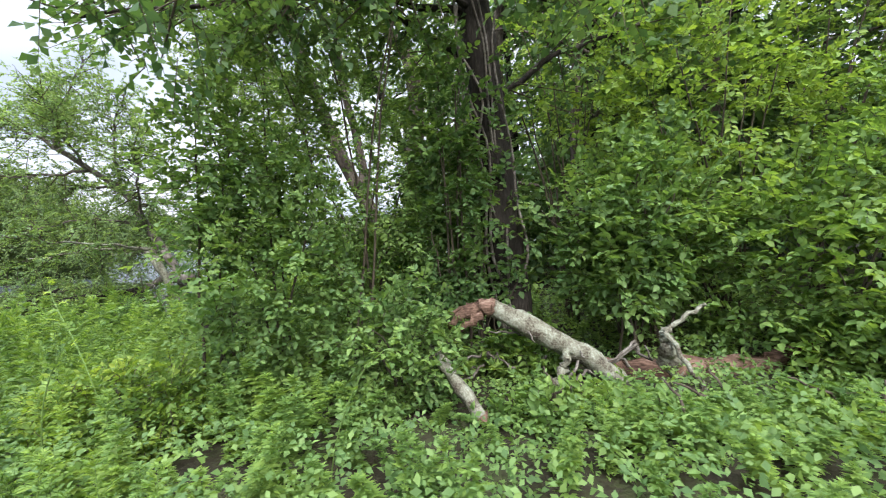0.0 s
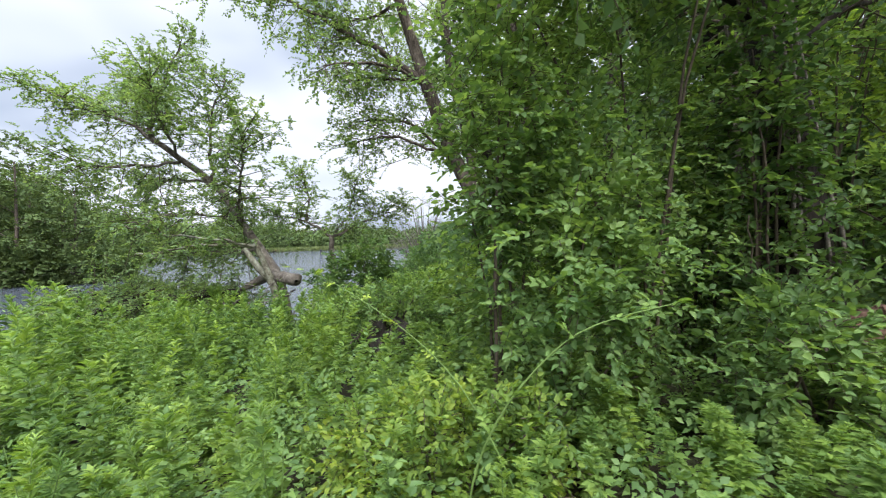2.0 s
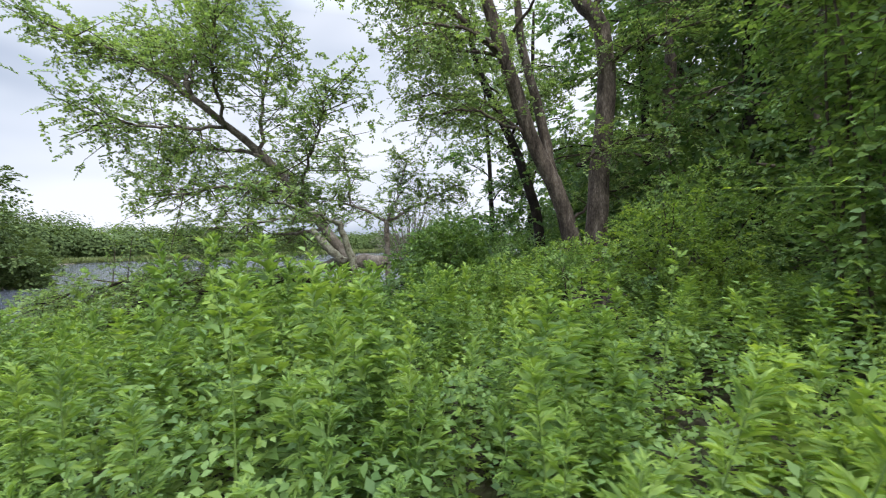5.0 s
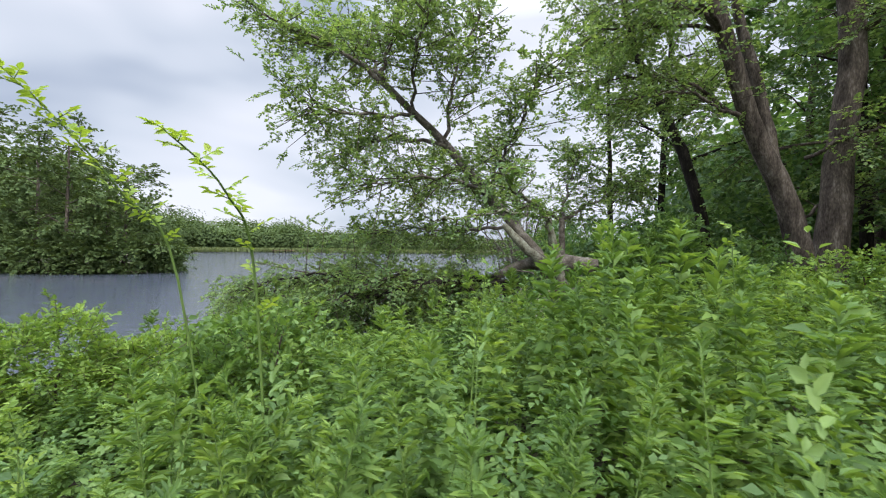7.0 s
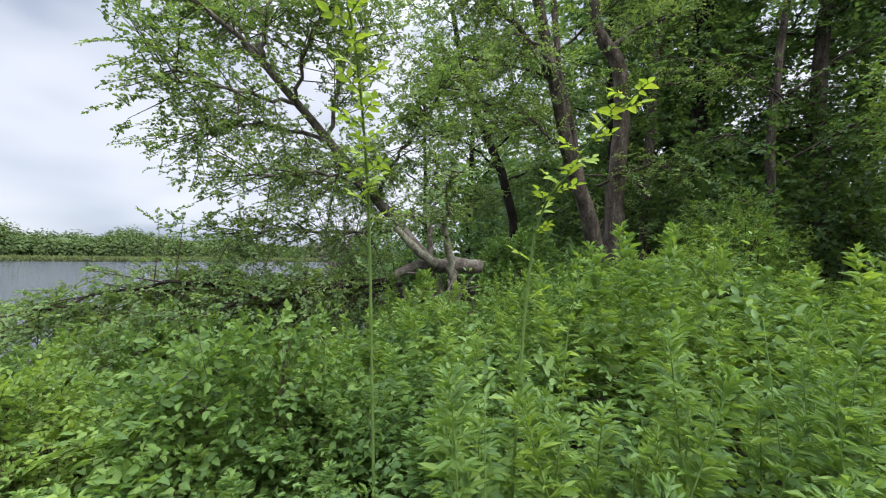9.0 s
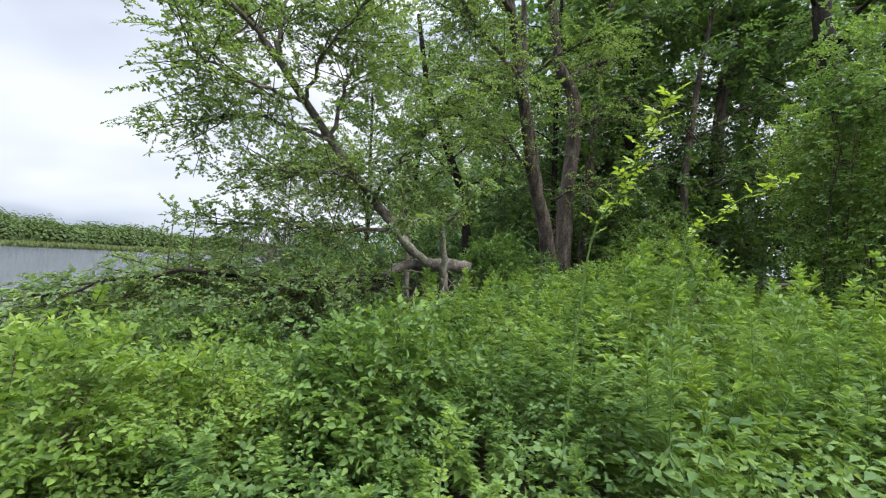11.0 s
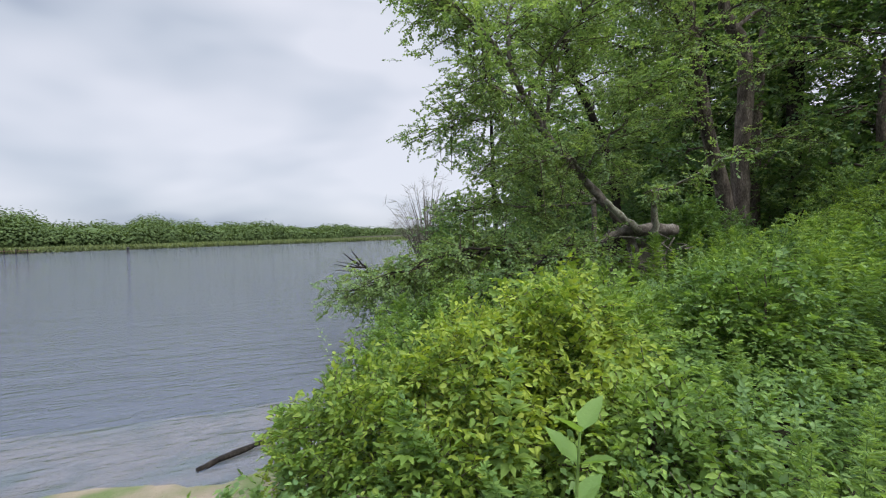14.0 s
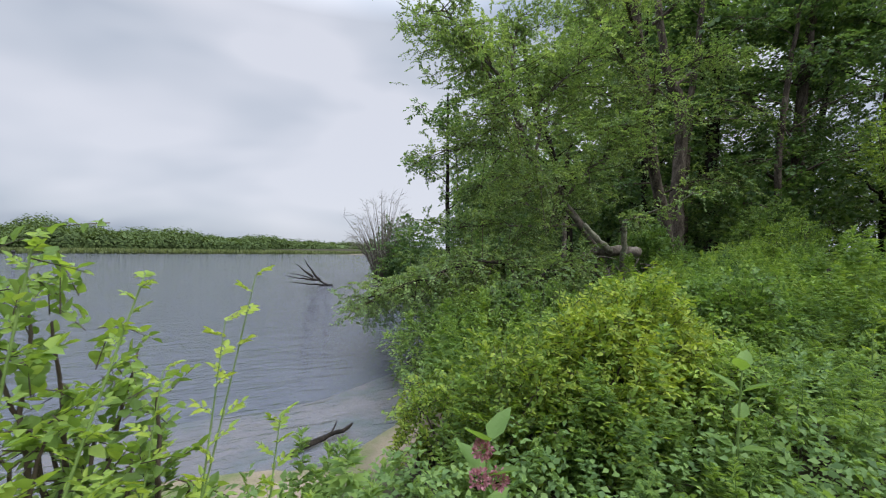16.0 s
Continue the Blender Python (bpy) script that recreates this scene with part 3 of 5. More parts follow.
# woods: trunks further in
WOODS = [(0.4, 11.2, 0.17, 0.6, 12), (3.0, 11.6, 0.30, 0.2, 13), (1.4, 13.4, 0.14, -0.5, 12), (5.0, 9.4, 0.26, 0.4, 12), (6.6, 14.0, 0.2, -0.8, 13), (8.2, 15.2, 0.18, 0.5, 14),
         (4.4, 17.0, 0.2, 0.3, 14), (9.6, 10.8, 0.2, 2.4, 12), (11.0, 6.8, 0.22, 0.3, 12), (2.2, 8.9, 0.13, 0.5, 10),
         (7.2, 7.6, 0.16, -0.4, 11), (-1.8, 25.5, 0.16, -0.3, 11), (13.5, 12.5, 0.22, 0.2, 13), (-0.2, 23.0, 0.18, 0.3, 13), (10.5, 19.0, 0.22, -0.6, 14), (6.0, 23.0, 0.2, 0.3, 14)]
for k, (x, y, r, lean, h) in enumerate(WOODS):
    z = g(x, y) - 0.1
    top = (x + lean * 1.3, y - 0.4, z + h)
    bend = (x + lean * 0.35 + rng.uniform(-0.2, 0.2), y, z + h * 0.45)
    near = y < 13
    grown = tree("forest_tree", "dark tall forest tree with a leafy crown in shade-darkened colour", [([(x, y, z), bend, top], (r, r * 0.8, r * 0.35))],
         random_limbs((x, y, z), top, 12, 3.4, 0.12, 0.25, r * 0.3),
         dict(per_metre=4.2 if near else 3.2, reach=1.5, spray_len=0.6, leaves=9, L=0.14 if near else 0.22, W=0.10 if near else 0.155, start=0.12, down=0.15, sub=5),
         LEAF_FOREST_SHADED, BARK_DARK_SHADED if k % 3 else BARK, "trees of the woods")
    if x < 2.5:
        continue
    # extra high crown of large leaves, added to shade the woods below
    over = [curve(pts - np.array([x, y, z]), 8) for pts, _ in random_limbs((x, y, z), top, 8, 5.0, 0.72, 0.15)]
    high_wood, shading_leaf = crown_from(over, 2.4, 1.9, 0.8, 7, 0.34, 0.26, 0.15, 0.1, 4)
    tagged(part("crown", shading_leaf, LEAF_FOREST_SHADED, grown), kind="stuff")

# vine-clad tree by the fallen log
vine_root = (0.62, 4.75, 0.25)
vine_tree = tree("vine_tree", "trunk with shade-darkened bark, hung with bare grey vines and creeper leaves",
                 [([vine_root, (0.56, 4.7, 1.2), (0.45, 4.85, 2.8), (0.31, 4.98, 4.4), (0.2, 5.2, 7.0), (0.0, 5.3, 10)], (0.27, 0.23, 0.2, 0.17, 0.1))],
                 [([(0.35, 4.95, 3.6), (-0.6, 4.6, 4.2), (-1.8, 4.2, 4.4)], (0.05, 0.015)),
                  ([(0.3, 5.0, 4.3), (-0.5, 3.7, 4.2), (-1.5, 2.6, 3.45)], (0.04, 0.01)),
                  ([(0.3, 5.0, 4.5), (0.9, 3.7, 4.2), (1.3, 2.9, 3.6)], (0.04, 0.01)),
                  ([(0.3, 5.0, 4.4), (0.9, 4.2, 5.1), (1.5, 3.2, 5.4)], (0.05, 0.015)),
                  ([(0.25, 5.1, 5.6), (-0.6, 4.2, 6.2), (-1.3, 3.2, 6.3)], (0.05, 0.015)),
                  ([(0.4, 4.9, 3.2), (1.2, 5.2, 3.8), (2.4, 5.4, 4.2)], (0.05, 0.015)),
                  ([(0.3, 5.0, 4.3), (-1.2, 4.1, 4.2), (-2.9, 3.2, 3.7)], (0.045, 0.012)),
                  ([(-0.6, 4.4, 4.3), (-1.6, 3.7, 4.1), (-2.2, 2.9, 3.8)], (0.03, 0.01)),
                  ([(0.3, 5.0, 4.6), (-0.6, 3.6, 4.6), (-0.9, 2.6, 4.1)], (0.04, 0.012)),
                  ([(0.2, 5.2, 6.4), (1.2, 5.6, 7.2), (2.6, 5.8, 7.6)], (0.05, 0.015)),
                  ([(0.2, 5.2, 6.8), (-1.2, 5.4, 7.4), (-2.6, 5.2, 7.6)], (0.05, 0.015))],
                 dict(per_metre=6, reach=0.9, spray_len=0.4, leaves=8, L=0.10, W=0.065, start=0.2, down=0.3, sub=5), LEAF_FOREST_SHADED, BARK_DARK_SHADED)
for i in range(9):
    a = rng.uniform(2.6, 6.0)
    pts = [(0.62 + 0.27 * math.cos(a) - 0.09 * z, 4.72 + 0.28 * math.sin(a) + 0.06 * z + rng.uniform(-0.03, 0.03), z) for z in np.linspace(0.4, 5.0, 9)]
    pts = np.array(pts) + rng.normal(size=(9, 3)) * [0.05, 0.03, 0] - np.array(vine_root)
    part("vine", [tube(curve(pts, 26), (0.022, 0.014, 0.01), 5)], BARK_GREY, vine_tree, "bare grey climbing vine")


# ---- shrubs ----
def shrub(name, label, centre, size, mat, n, spray_len=0.26, leaves=8, L=0.07, W=0.042, stems=9, category="shrub", group="", shell=0.5, stem_mat=None, simple=False):
    """A shrub: stems from the root fan out to its skin, leafy twigs all through it."""
    centre = np.array(centre, float)
    z = g(centre[0], centre[1]) - 0.03
    root = thing(name, label, category, (centre[0], centre[1], z), group)
    o = np.array([centre[0], centre[1], z])
    C, D = ball(n, centre - o, np.array(size), shell)
    C[:, 2] = np.maximum(C[:, 2], 0.06)
    d = unit(D * [1, 1, 0.5] + rng.normal(size=D.shape) * 0.55 + [0, 0, 0.12])
    ln = spray_len * rng.uniform(0.6, 1.25, n)
    tagged(part("foliage", [sprays(C - d * ln[:, None] * 0.5, d, ln, leaves, L, W, simple=simple)], mat, root), kind="stuff")
    tips, _ = ball(stems, centre - o, np.array(size) * 0.85, 0.8)
    for tip in tips:
        tip[2] = max(tip[2], 0.3)
        foot = rng.normal(size=3) * [0.12, 0.12, 0]
        part("stem", [tube(curve([foot, foot * 0.5 + tip * [0.45, 0.45, 0.6], tip], 9, 0.01), (0.017, 0.011, 0.005), 5)], stem_mat or TWIG, root)
    k = rng.choice(n, min(n, 500), replace=False)
    tagged(part("twig", [twig_tubes((C - d * ln[:, None] * 0.5)[k], d[k], ln[k], 0.003)], stem_mat or TWIG, root), kind="stuff")
    return root


S = shrub
# curtain of creepers and shrubs before the vine tree
for c, s, n, m in [((-1.6, 3.9, 1.3), (0.8, 0.9, 1.3), 1000, LEAF_BROAD), ((-1.0, 4.6, 2.6), (1.0, 0.7, 1.5), 560, LEAF_BROAD), ((-1.9, 4.3, 3.2), (0.65, 0.7, 1.2), 380, LEAF_BROAD), ((-0.9, 4.2, 4.8), (1.3, 0.8, 0.8), 300, LEAF_BROAD), ((-0.3, 4.9, 1.5), (0.5, 0.5, 1.0), 350, LEAF_DARK), ((-2.1, 3.6, 2.5), (0.42, 0.45, 0.95), 260, LEAF_BROAD)]:
    S("creeper_thicket", "dense curtain of creeper over shrubs, thin stems showing", c, s, m, int(n * 1.3), 0.28, 9, 0.066, 0.044, 4, "thicket", "creeper curtain")
for c, s, n, m in [((2.0, 4.7, 1.8), (1.0, 0.7, 1.0), 700, LEAF_BROAD), ((3.6, 4.3, 1.4), (1.1, 0.9, 1.1), 900, LEAF_WEED), ((3.1, 5.4, 3.2), (1.7, 0.9, 1.2), 560, LEAF_LIME),
                   ((5.2, 4.6, 2.0), (1.3, 1.2, 1.6), 800, LEAF_WEED), ((1.5, 5.8, 4.0), (1.2, 0.8, 1.3), 260, LEAF_LIME), ((5.0, 6.5, 4.4), (2.0, 1.2, 1.4), 420, LEAF_LIME)]:
    S("broadleaf_shrub", "tall green shrub with rounded broad leaves", c, s, m, int(n * 1.1), 0.28, 8, 0.08, 0.056, 11, group="shrubs behind the fallen log")
# bushes by the shore
S("round_bush", "dark round bush by the shore", (-5.0, 8.9, 0.75), (0.95, 0.7, 0.9), LEAF_DARK, 1300, 0.2, 8, 0.075, 0.05)
for c, s, n in [((-12.35, 4.05, 0.02), (0.5, 0.5, 0.55), 700), ((-11.85, 4.1, 0.2), (0.48, 0.5, 0.55), 650), ((-12.95, 4.35, -0.2), (0.5, 0.5, 0.48), 620), ((-11.2, 4.6, 0.12), (0.55, 0.6, 0.5), 700), ((-10.6, 5.0, 0.0), (0.5, 0.5, 0.42), 480), ((-11.7, 3.55, -0.12), (0.55, 0.4, 0.36), 480), ((-12.7, 3.75, -0.22), (0.42, 0.36, 0.32), 380)]:
    S("yellow_green_bush", "yellow-green bush with small leaves on the bank", c, s, LEAF_YELLOW if c[0] < -11.8 else LEAF_LIME, int(n * 1.5), 0.17, 9, 0.047, 0.027, 8, group="bushes on the bank", shell=0.6)
for c, s, n, m in [((-9.6, 5.6, -0.25), (0.9, 0.8, 0.5), 800, LEAF_WEED), ((-10.6, 5.9, -0.4), (0.8, 0.7, 0.5), 700, LEAF_BROAD), ((-8.6, 6.2, -0.3), (0.9, 0.9, 0.6), 900, LEAF_BROAD), ((-7.4, 6.4, -0.05), (0.95, 0.8, 0.7), 900, LEAF_BROAD),
                   ((-6.1, 6.6, 0.1), (0.95, 0.8, 0.65), 900, LEAF_DARK), ((-4.6, 7.0, 0.25), (1.0, 0.9, 0.7), 900, LEAF_WEED), ((-3.3, 7.4, 0.45), (1.0, 0.9, 0.8), 1000, LEAF_LIME),
                   ((-1.9, 6.9, 0.9), (1.0, 1.0, 1.0), 900, LEAF_LIME), ((-0.6, 8.0, 1.4), (1.3, 1.2, 1.1), 1000, LEAF_BROAD),
                   ((-9.35, 4.6, 0.1), (0.7, 0.6, 0.58), 900, LEAF_WEED), ((-3.6, 9.2, 0.7), (0.9, 0.9, 0.7), 700, LEAF_DARK)]:
    S("green_shrub", "leafy green shrub in the undergrowth of the bank", c, s, m, int(n * 1.25), 0.2, 9, 0.056, 0.036, 9, group="undergrowth shrubs", simple=c[1] > 5.8)
for c, s, n in [((-11.9, 7.6, -0.55), (0.7, 0.7, 0.6), 700), ((-11.0, 7.6, -0.25), (0.8, 0.7, 0.65), 700), ((-10.2, 7.0, -0.2), (0.8, 0.7, 0.6), 600)]:
    S("shore_shrub", "green shrub hanging over the edge of the lake", c, s, LEAF_WEED, n, 0.22, 9, 0.056, 0.036, 7, group="shrubs at the water's edge", simple=True)
S("yellow_green_bush", "low bright yellow-green bush beside the path", (-2.35, 2.8, 0.55), (0.7, 0.45, 0.36), LEAF_YELLOW, 700, 0.17, 9, 0.05, 0.03, 9, group="bushes on the bank")
S("yellow_green_bush", "small yellow-green bush at the water's edge", (-13.3, 5.0, -0.5), (0.36, 0.36, 0.34), LEAF_YELLOW, 340, 0.15, 8, 0.045, 0.028, 7, group="bushes on the bank")
S("creeper_thicket", "creeper hanging beside the dark trunk", (0.0, 4.35, 2.2), (0.34, 0.34, 1.8), LEAF_DARK, 480, 0.26, 8, 0.075, 0.05, 6, "thicket", "creeper curtain")
S("trunk_creeper", "creeper leaves climbing over the dark trunk", (0.5, 4.45, 2.0), (0.32, 0.22, 1.5), LEAF_DARK, 130, 0.26, 7, 0.08, 0.055, 4, "creeper")
S("leafy_shrub", "light green leafy shrub in front of the fallen log", (-0.35, 3.35, 0.85), (0.5, 0.4, 0.55), LEAF_BROAD, 420, 0.22, 8, 0.07, 0.042, 7)
S("leafy_shrub", "light green leafy shrub beside the fallen log", (4.1, 3.3, 0.95), (0.8, 0.5, 0.6), LEAF_WEED, 600, 0.24, 8, 0.085, 0.055, 7)
for c, s, n in [((0.95, 3.1, 0.5), (0.5, 0.25, 0.16), 220), ((1.75, 2.9, 0.46), (0.5, 0.3, 0.16), 240), ((2.7, 2.9, 0.5), (0.6, 0.3, 0.2), 300), ((0.7, 4.0, 0.6), (0.5, 0.3, 0.3), 240), ((3.5, 3.75, 0.75), (0.5, 0.35, 0.4), 300)]:
    S("low_plant", "low leafy green plants round the fallen log", c, s, LEAF_WEED, n, 0.2, 8, 0.075, 0.046, 4, "plant", "plants by the log")
S("leafy_shrub", "leafy shrub with rounded leaves behind the log", (1.75, 4.35, 1.45), (0.55, 0.35, 0.6), LEAF_BROAD, 420, 0.24, 7, 0.09, 0.062, 6)
# understorey in the woods
for c, s in [((1.2, 9.6, 2.0), (1.8, 1.4, 1.8)), ((4.0, 8.6, 2.2), (2.0, 1.5, 2.0)), ((7.5, 6.0, 2.4), (2.2, 1.6, 2.2)), ((7.0, 10.5, 2.6), (2.4, 1.8, 2.4)), ((0.6, 14.5, 1.8), (2.2, 1.5, 1.8)),
             ((4.5, 13.5, 2.4), (2.6, 1.6, 2.4)), ((10.5, 8.8, 2.8), (2.4, 2.0, 2.6)), ((9.5, 14.5, 2.8), (3.0, 2.0, 2.8)), ((-2.2, 16.5, 1.2), (2.0, 1.5, 1.5)), ((-4.0, 19.5, 0.8), (2.2, 2.0, 1.7)),
             ((6.0, 12.0, 5.6), (2.8, 1.6, 2.0)), ((9.5, 12.0, 5.8), (2.8, 1.8, 2.2)), ((4.0, 15.0, 7.4), (3.2, 1.6, 2.0)), ((13.0, 9.5, 5.5), (2.6, 2.4, 2.6)), ((8.0, 16.5, 8.0), (3.2, 1.8, 2.4)),
             ((-5.4, 23.0, 0.6), (1.8, 2.2, 1.9)), ((2.0, 19.5, 2.2), (3.0, 2.0, 2.6)), ((13.5, 7.0, 3.0), (2.5, 2.2, 3.0)), ((-4.6, 27.0, 0.8), (2.0, 2.4, 2.2)), ((-5.2, 16.2, 0.2), (1.0, 1.4, 1.2)), ((-5.8, 23.5, -0.2), (1.2, 1.5, 1.1))]:
    S("understorey_shrub", "understorey shrub with shade-darkened leaves among the trees", c, s, LEAF_FOREST_SHADED, 420, 0.55, 7, 0.19, 0.13, 7, group="understorey", shell=0.35, simple=True)

# ---- fallen log with its torn branches ----
log = thing("fallen_log", "fallen broken log with torn reddish wood and pale lichen", "log", (1.9, 3.86, 0.4))
lo = np.array([1.9, 3.86, 0.4])


def log_part(name, pts, radii, mat, label="", sides=9, rough=0.12, steps=16):
    part(name, [tube(curve(np.array(pts) - lo, steps, 0.012), radii, sides, rough)], mat, log, label)


log_part("torn_end", [(0.0, 3.64, 0.98), (0.12, 3.64, 1.08), (0.28, 3.65, 1.14), (0.42, 3.66, 1.17)], (0.015, 0.045, 0.07, 0.075), TORN, "torn reddish end of the log", 8, 0.22)
log_part("splinter", [(0.02, 3.66, 1.08), (0.15, 3.67, 1.13), (0.33, 3.66, 1.17)], (0.006, 0.03, 0.045), TORN, "", 6, 0.25, 8)
log_part("splinter", [(0.05, 3.58, 0.9), (0.16, 3.6, 1.0), (0.3, 3.64, 1.1)], (0.006, 0.03, 0.045), TORN, "", 6, 0.25, 8)
log_part("trunk", [(0.38, 3.66, 1.17), (0.7, 3.68, 0.98), (1.02, 3.7, 0.8), (1.35, 3.7, 0.58), (1.55, 3.68, 0.42)], (0.075, 0.09, 0.085, 0.05), LICHEN, "lichen-grey upper length")
log_part("trunk", [(1.3, 3.78, 0.58), (1.7, 3.84, 0.47), (2.05, 3.88, 0.5), (2.5, 3.98, 0.52), (2.85, 4.07, 0.49)], (0.10, 0.15, 0.14, 0.11, 0.10), TORN, "split reddish-brown length")
log_part("limb", [(2.75, 4.06, 0.5), (3.05, 4.1, 0.6), (3.4, 4.15, 0.7)], (0.085, 0.07, 0.035), TORN)
log_part("limb", [(2.75, 4.06, 0.48), (3.0, 4.08, 0.4), (3.25, 4.1, 0.3)], (0.085, 0.07, 0.04), TORN)
log_part("limb", [(1.9, 3.84, 0.5), (1.84, 3.72, 0.78), (1.8, 3.68, 0.9)], (0.11, 0.06, 0.03), LICHEN)
log_part("limb", [(1.78, 3.68, 0.88), (1.9, 3.7, 0.98), (2.16, 3.76, 1.12)], (0.026, 0.022, 0.016), LICHEN, "pale bare branch", 6, 0.04)
log_part("limb", [(1.8, 3.66, 0.92), (1.95, 3.5, 0.62), (2.1, 3.38, 0.4), (2.3, 3.27, 0.18)], (0.024, 0.02, 0.01), LICHEN, "pale bare branch", 6, 0.04)
log_part("limb", [(1.02, 3.66, 0.78), (0.95, 3.58, 0.6), (0.85, 3.5, 0.42)], (0.05, 0.04, 0.02), LICHEN)
for k in range(26):
    a = np.array([rng.uniform(0.2, 1.7), 3.7 + rng.uniform(-0.05, 0.25), rng.uniform(0.4, 0.9)])
    b = a + [rng.uniform(-0.5, 0.5), rng.uniform(-0.35, 0.1), rng.uniform(-0.45, 0.3)]
    log_part("branch", [a, (a + b) / 2 + rng.normal(size=3) * 0.08, b], (0.016, 0.012, 0.005), BARK_GREY, "", 5, 0.02, 9)

stub = thing("broken_branch", "short broken branch end with pale bark", "branch", (0.18, 3.07, 0.6))
so = np.array([0.18, 3.07, 0.6])
part("wood", [tube(curve(np.array([(-0.1, 3.4, 0.9), (0.08, 3.17, 0.72), (0.3, 2.97, 0.5)]) - so, 12, 0.006), (0.045, 0.05, 0.055, 0.045), 9, 0.1)], LICHEN, stub)
part("torn_end", [tube(np.array([(0.295, 2.975, 0.505), (0.32, 2.955, 0.485), (0.335, 2.94, 0.46)]) - so, (0.055, 0.045, 0.02), 9, 0.3)], TORN, stub, "torn brown end")

# log at the foot of the leaning tree, with roots and dead twigs
snag = thing("shore_log", "grey weathered log lying at the foot of the leaning tree", "log", (-6.6, 8.5, 0.9))
go = np.array([-6.6, 8.5, 0.9])
part("trunk", [tube(curve(np.array([(-7.7, 8.75, 0.75), (-7.1, 8.75, 1.0), (-6.6, 8.5, 1.0), (-6.15, 8.3, 0.98)]) - go, 14, 0.015), (0.05, 0.11, 0.13, 0.12), 9, 0.1)], BARK_GREY, snag)
part("limb", [tube(curve(np.array([(-6.9, 8.5, 1.0), (-7.25, 8.6, 1.3), (-7.55, 8.7, 1.62)]) - go, 9, 0.01), (0.08, 0.07, 0.05), 8, 0.08)], LICHEN, snag, "pale broken limb")
for k in range(28):
    a = np.array([rng.uniform(-7.6, -6.2), 8.3 + rng.uniform(-0.3, 0.2), rng.uniform(0.3, 0.9)])
    b = a + [rng.uniform(-0.5, 0.5), rng.uniform(-0.6, -0.1), rng.uniform(-1.0, 0.1)]
    part("root", [tube(curve(np.array([a, (a + b) / 2 + rng.normal(size=3) * 0.1, b]) - go, 9), (0.016, 0.012, 0.006), 5)], BARK_GREY, snag)

# earthy root mound in the bank
mound = thing("root_mound", "dark brown upturned earth with broken roots", "root mound", (-3.6, 5.75, 0.0))
th, ph = np.meshgrid(np.linspace(0.02, np.pi - 0.02, 14), np.arange(20) * 2 * np.pi / 20, indexing="ij")
rr = 1 + 0.16 * np.sin(ph * 3 + th * 4) + 0.1 * np.cos(ph * 7 - th * 6) + rng.normal(size=th.shape) * 0.05
v = np.stack([0.45 * rr * np.sin(th) * np.cos(ph), 0.35 * rr * np.sin(th) * np.sin(ph), 0.25 + 0.42 * rr * np.cos(th)], -1).reshape(-1, 3)
i, j = np.meshgrid(np.arange(13), np.arange(20), indexing="ij")
part("earth", [(v, np.stack([i * 20 + j, (i + 1) * 20 + j, (i + 1) * 20 + (j + 1) % 20, i * 20 + (j + 1) % 20], -1).reshape(-1, 4))], BARK_DARK_SHADED, mound)
for k in range(9):
    a = np.array([rng.uniform(-0.45, 0.45), -0.25, rng.uniform(0.2, 0.6)])
    b = a + [rng.uniform(-0.35, 0.35), rng.uniform(-0.3, -0.05), rng.uniform(-0.3, 0.3)]
    part("root", [tube(curve([a, (a + b) / 2 + rng.normal(size=3) * 0.06, b], 8), (0.02, 0.012, 0.005), 5)], BARK, mound)

S("green_shrub", "leafy green shrub hanging over the root mound", (-3.55, 5.95, 0.75), (0.75, 0.35, 0.4), LEAF_BROAD, 500, 0.2, 9, 0.056, 0.036, 7, group="undergrowth shrubs")

# ---- drowned branches, stick on the beach, post ----
dead = thing("drowned_branch", "bare dark dead branch sticking out of the lake", "branch", (-9.5, 25.2, WATER_Z))
for pts in [[(0.2, 0, -0.2), (-0.8, 0, 0.35), (-2.2, 0.1, 0.75)], [(0.1, 0, 0), (-1.0, 0.1, 0.1), (-2.3, 0, 0.25)], [(-0.6, 0, 0.3), (-1.1, 0, 0.9), (-1.5, 0, 1.5)], [(-0.8, 0, 0.35), (-1.6, 0, 0.4), (-2.4, 0.2, 0.6)],
            [(-1.0, 0, 0.5), (-1.5, 0, 0.9), (-1.9, 0, 1.2)]]:
    part("limb", [tube(curve(pts, 10, 0.02), (0.07, 0.04, 0.012), 6)], BARK_DARK_SHADED, dead)
dead2 = thing("drowned_branch", "bare dark fallen branch at the end of the bank", "branch", (-6.8, 23.0, WATER_Z))
for pts in [[(1.0, 0, 0.3), (-0.3, 0, 0.3), (-1.4, 0, 0.75)], [(0.3, 0, 0.3), (-0.5, 0, 0.1), (-1.0, 0, -0.2)], [(0.0, 0, 0.3), (-0.6, 0, 0.5), (-0.9, 0, 1.0)]]:
    part("limb", [tube(curve(pts, 10, 0.02), (0.07, 0.04, 0.012), 6)], BARK_DARK_SHADED, dead2)
stick = thing("beach_stick", "dark wet stick lying in the shallows", "stick", (-14.03, 6.27, -1.08))
part("wood", [tube(curve([(-0.36, -0.14, -0.02), (0.0, 0.02, 0.03), (0.3, 0.13, 0.03), (0.4, 0.2, 0.06)], 12, 0.006), (0.03, 0.028, 0.012), 7, 0.12)], BARK_DARK_SHADED, stick)
part("side_twig", [tube(curve([(0.12, 0.06, 0.03), (0.2, 0.16, 0.08), (0.24, 0.24, 0.1)], 7), (0.012, 0.006), 5)], BARK_DARK_SHADED, stick)
post = thing("channel_post", "dark post standing in the lake", "post", (-43.2, 88.9, WATER_Z - 3))
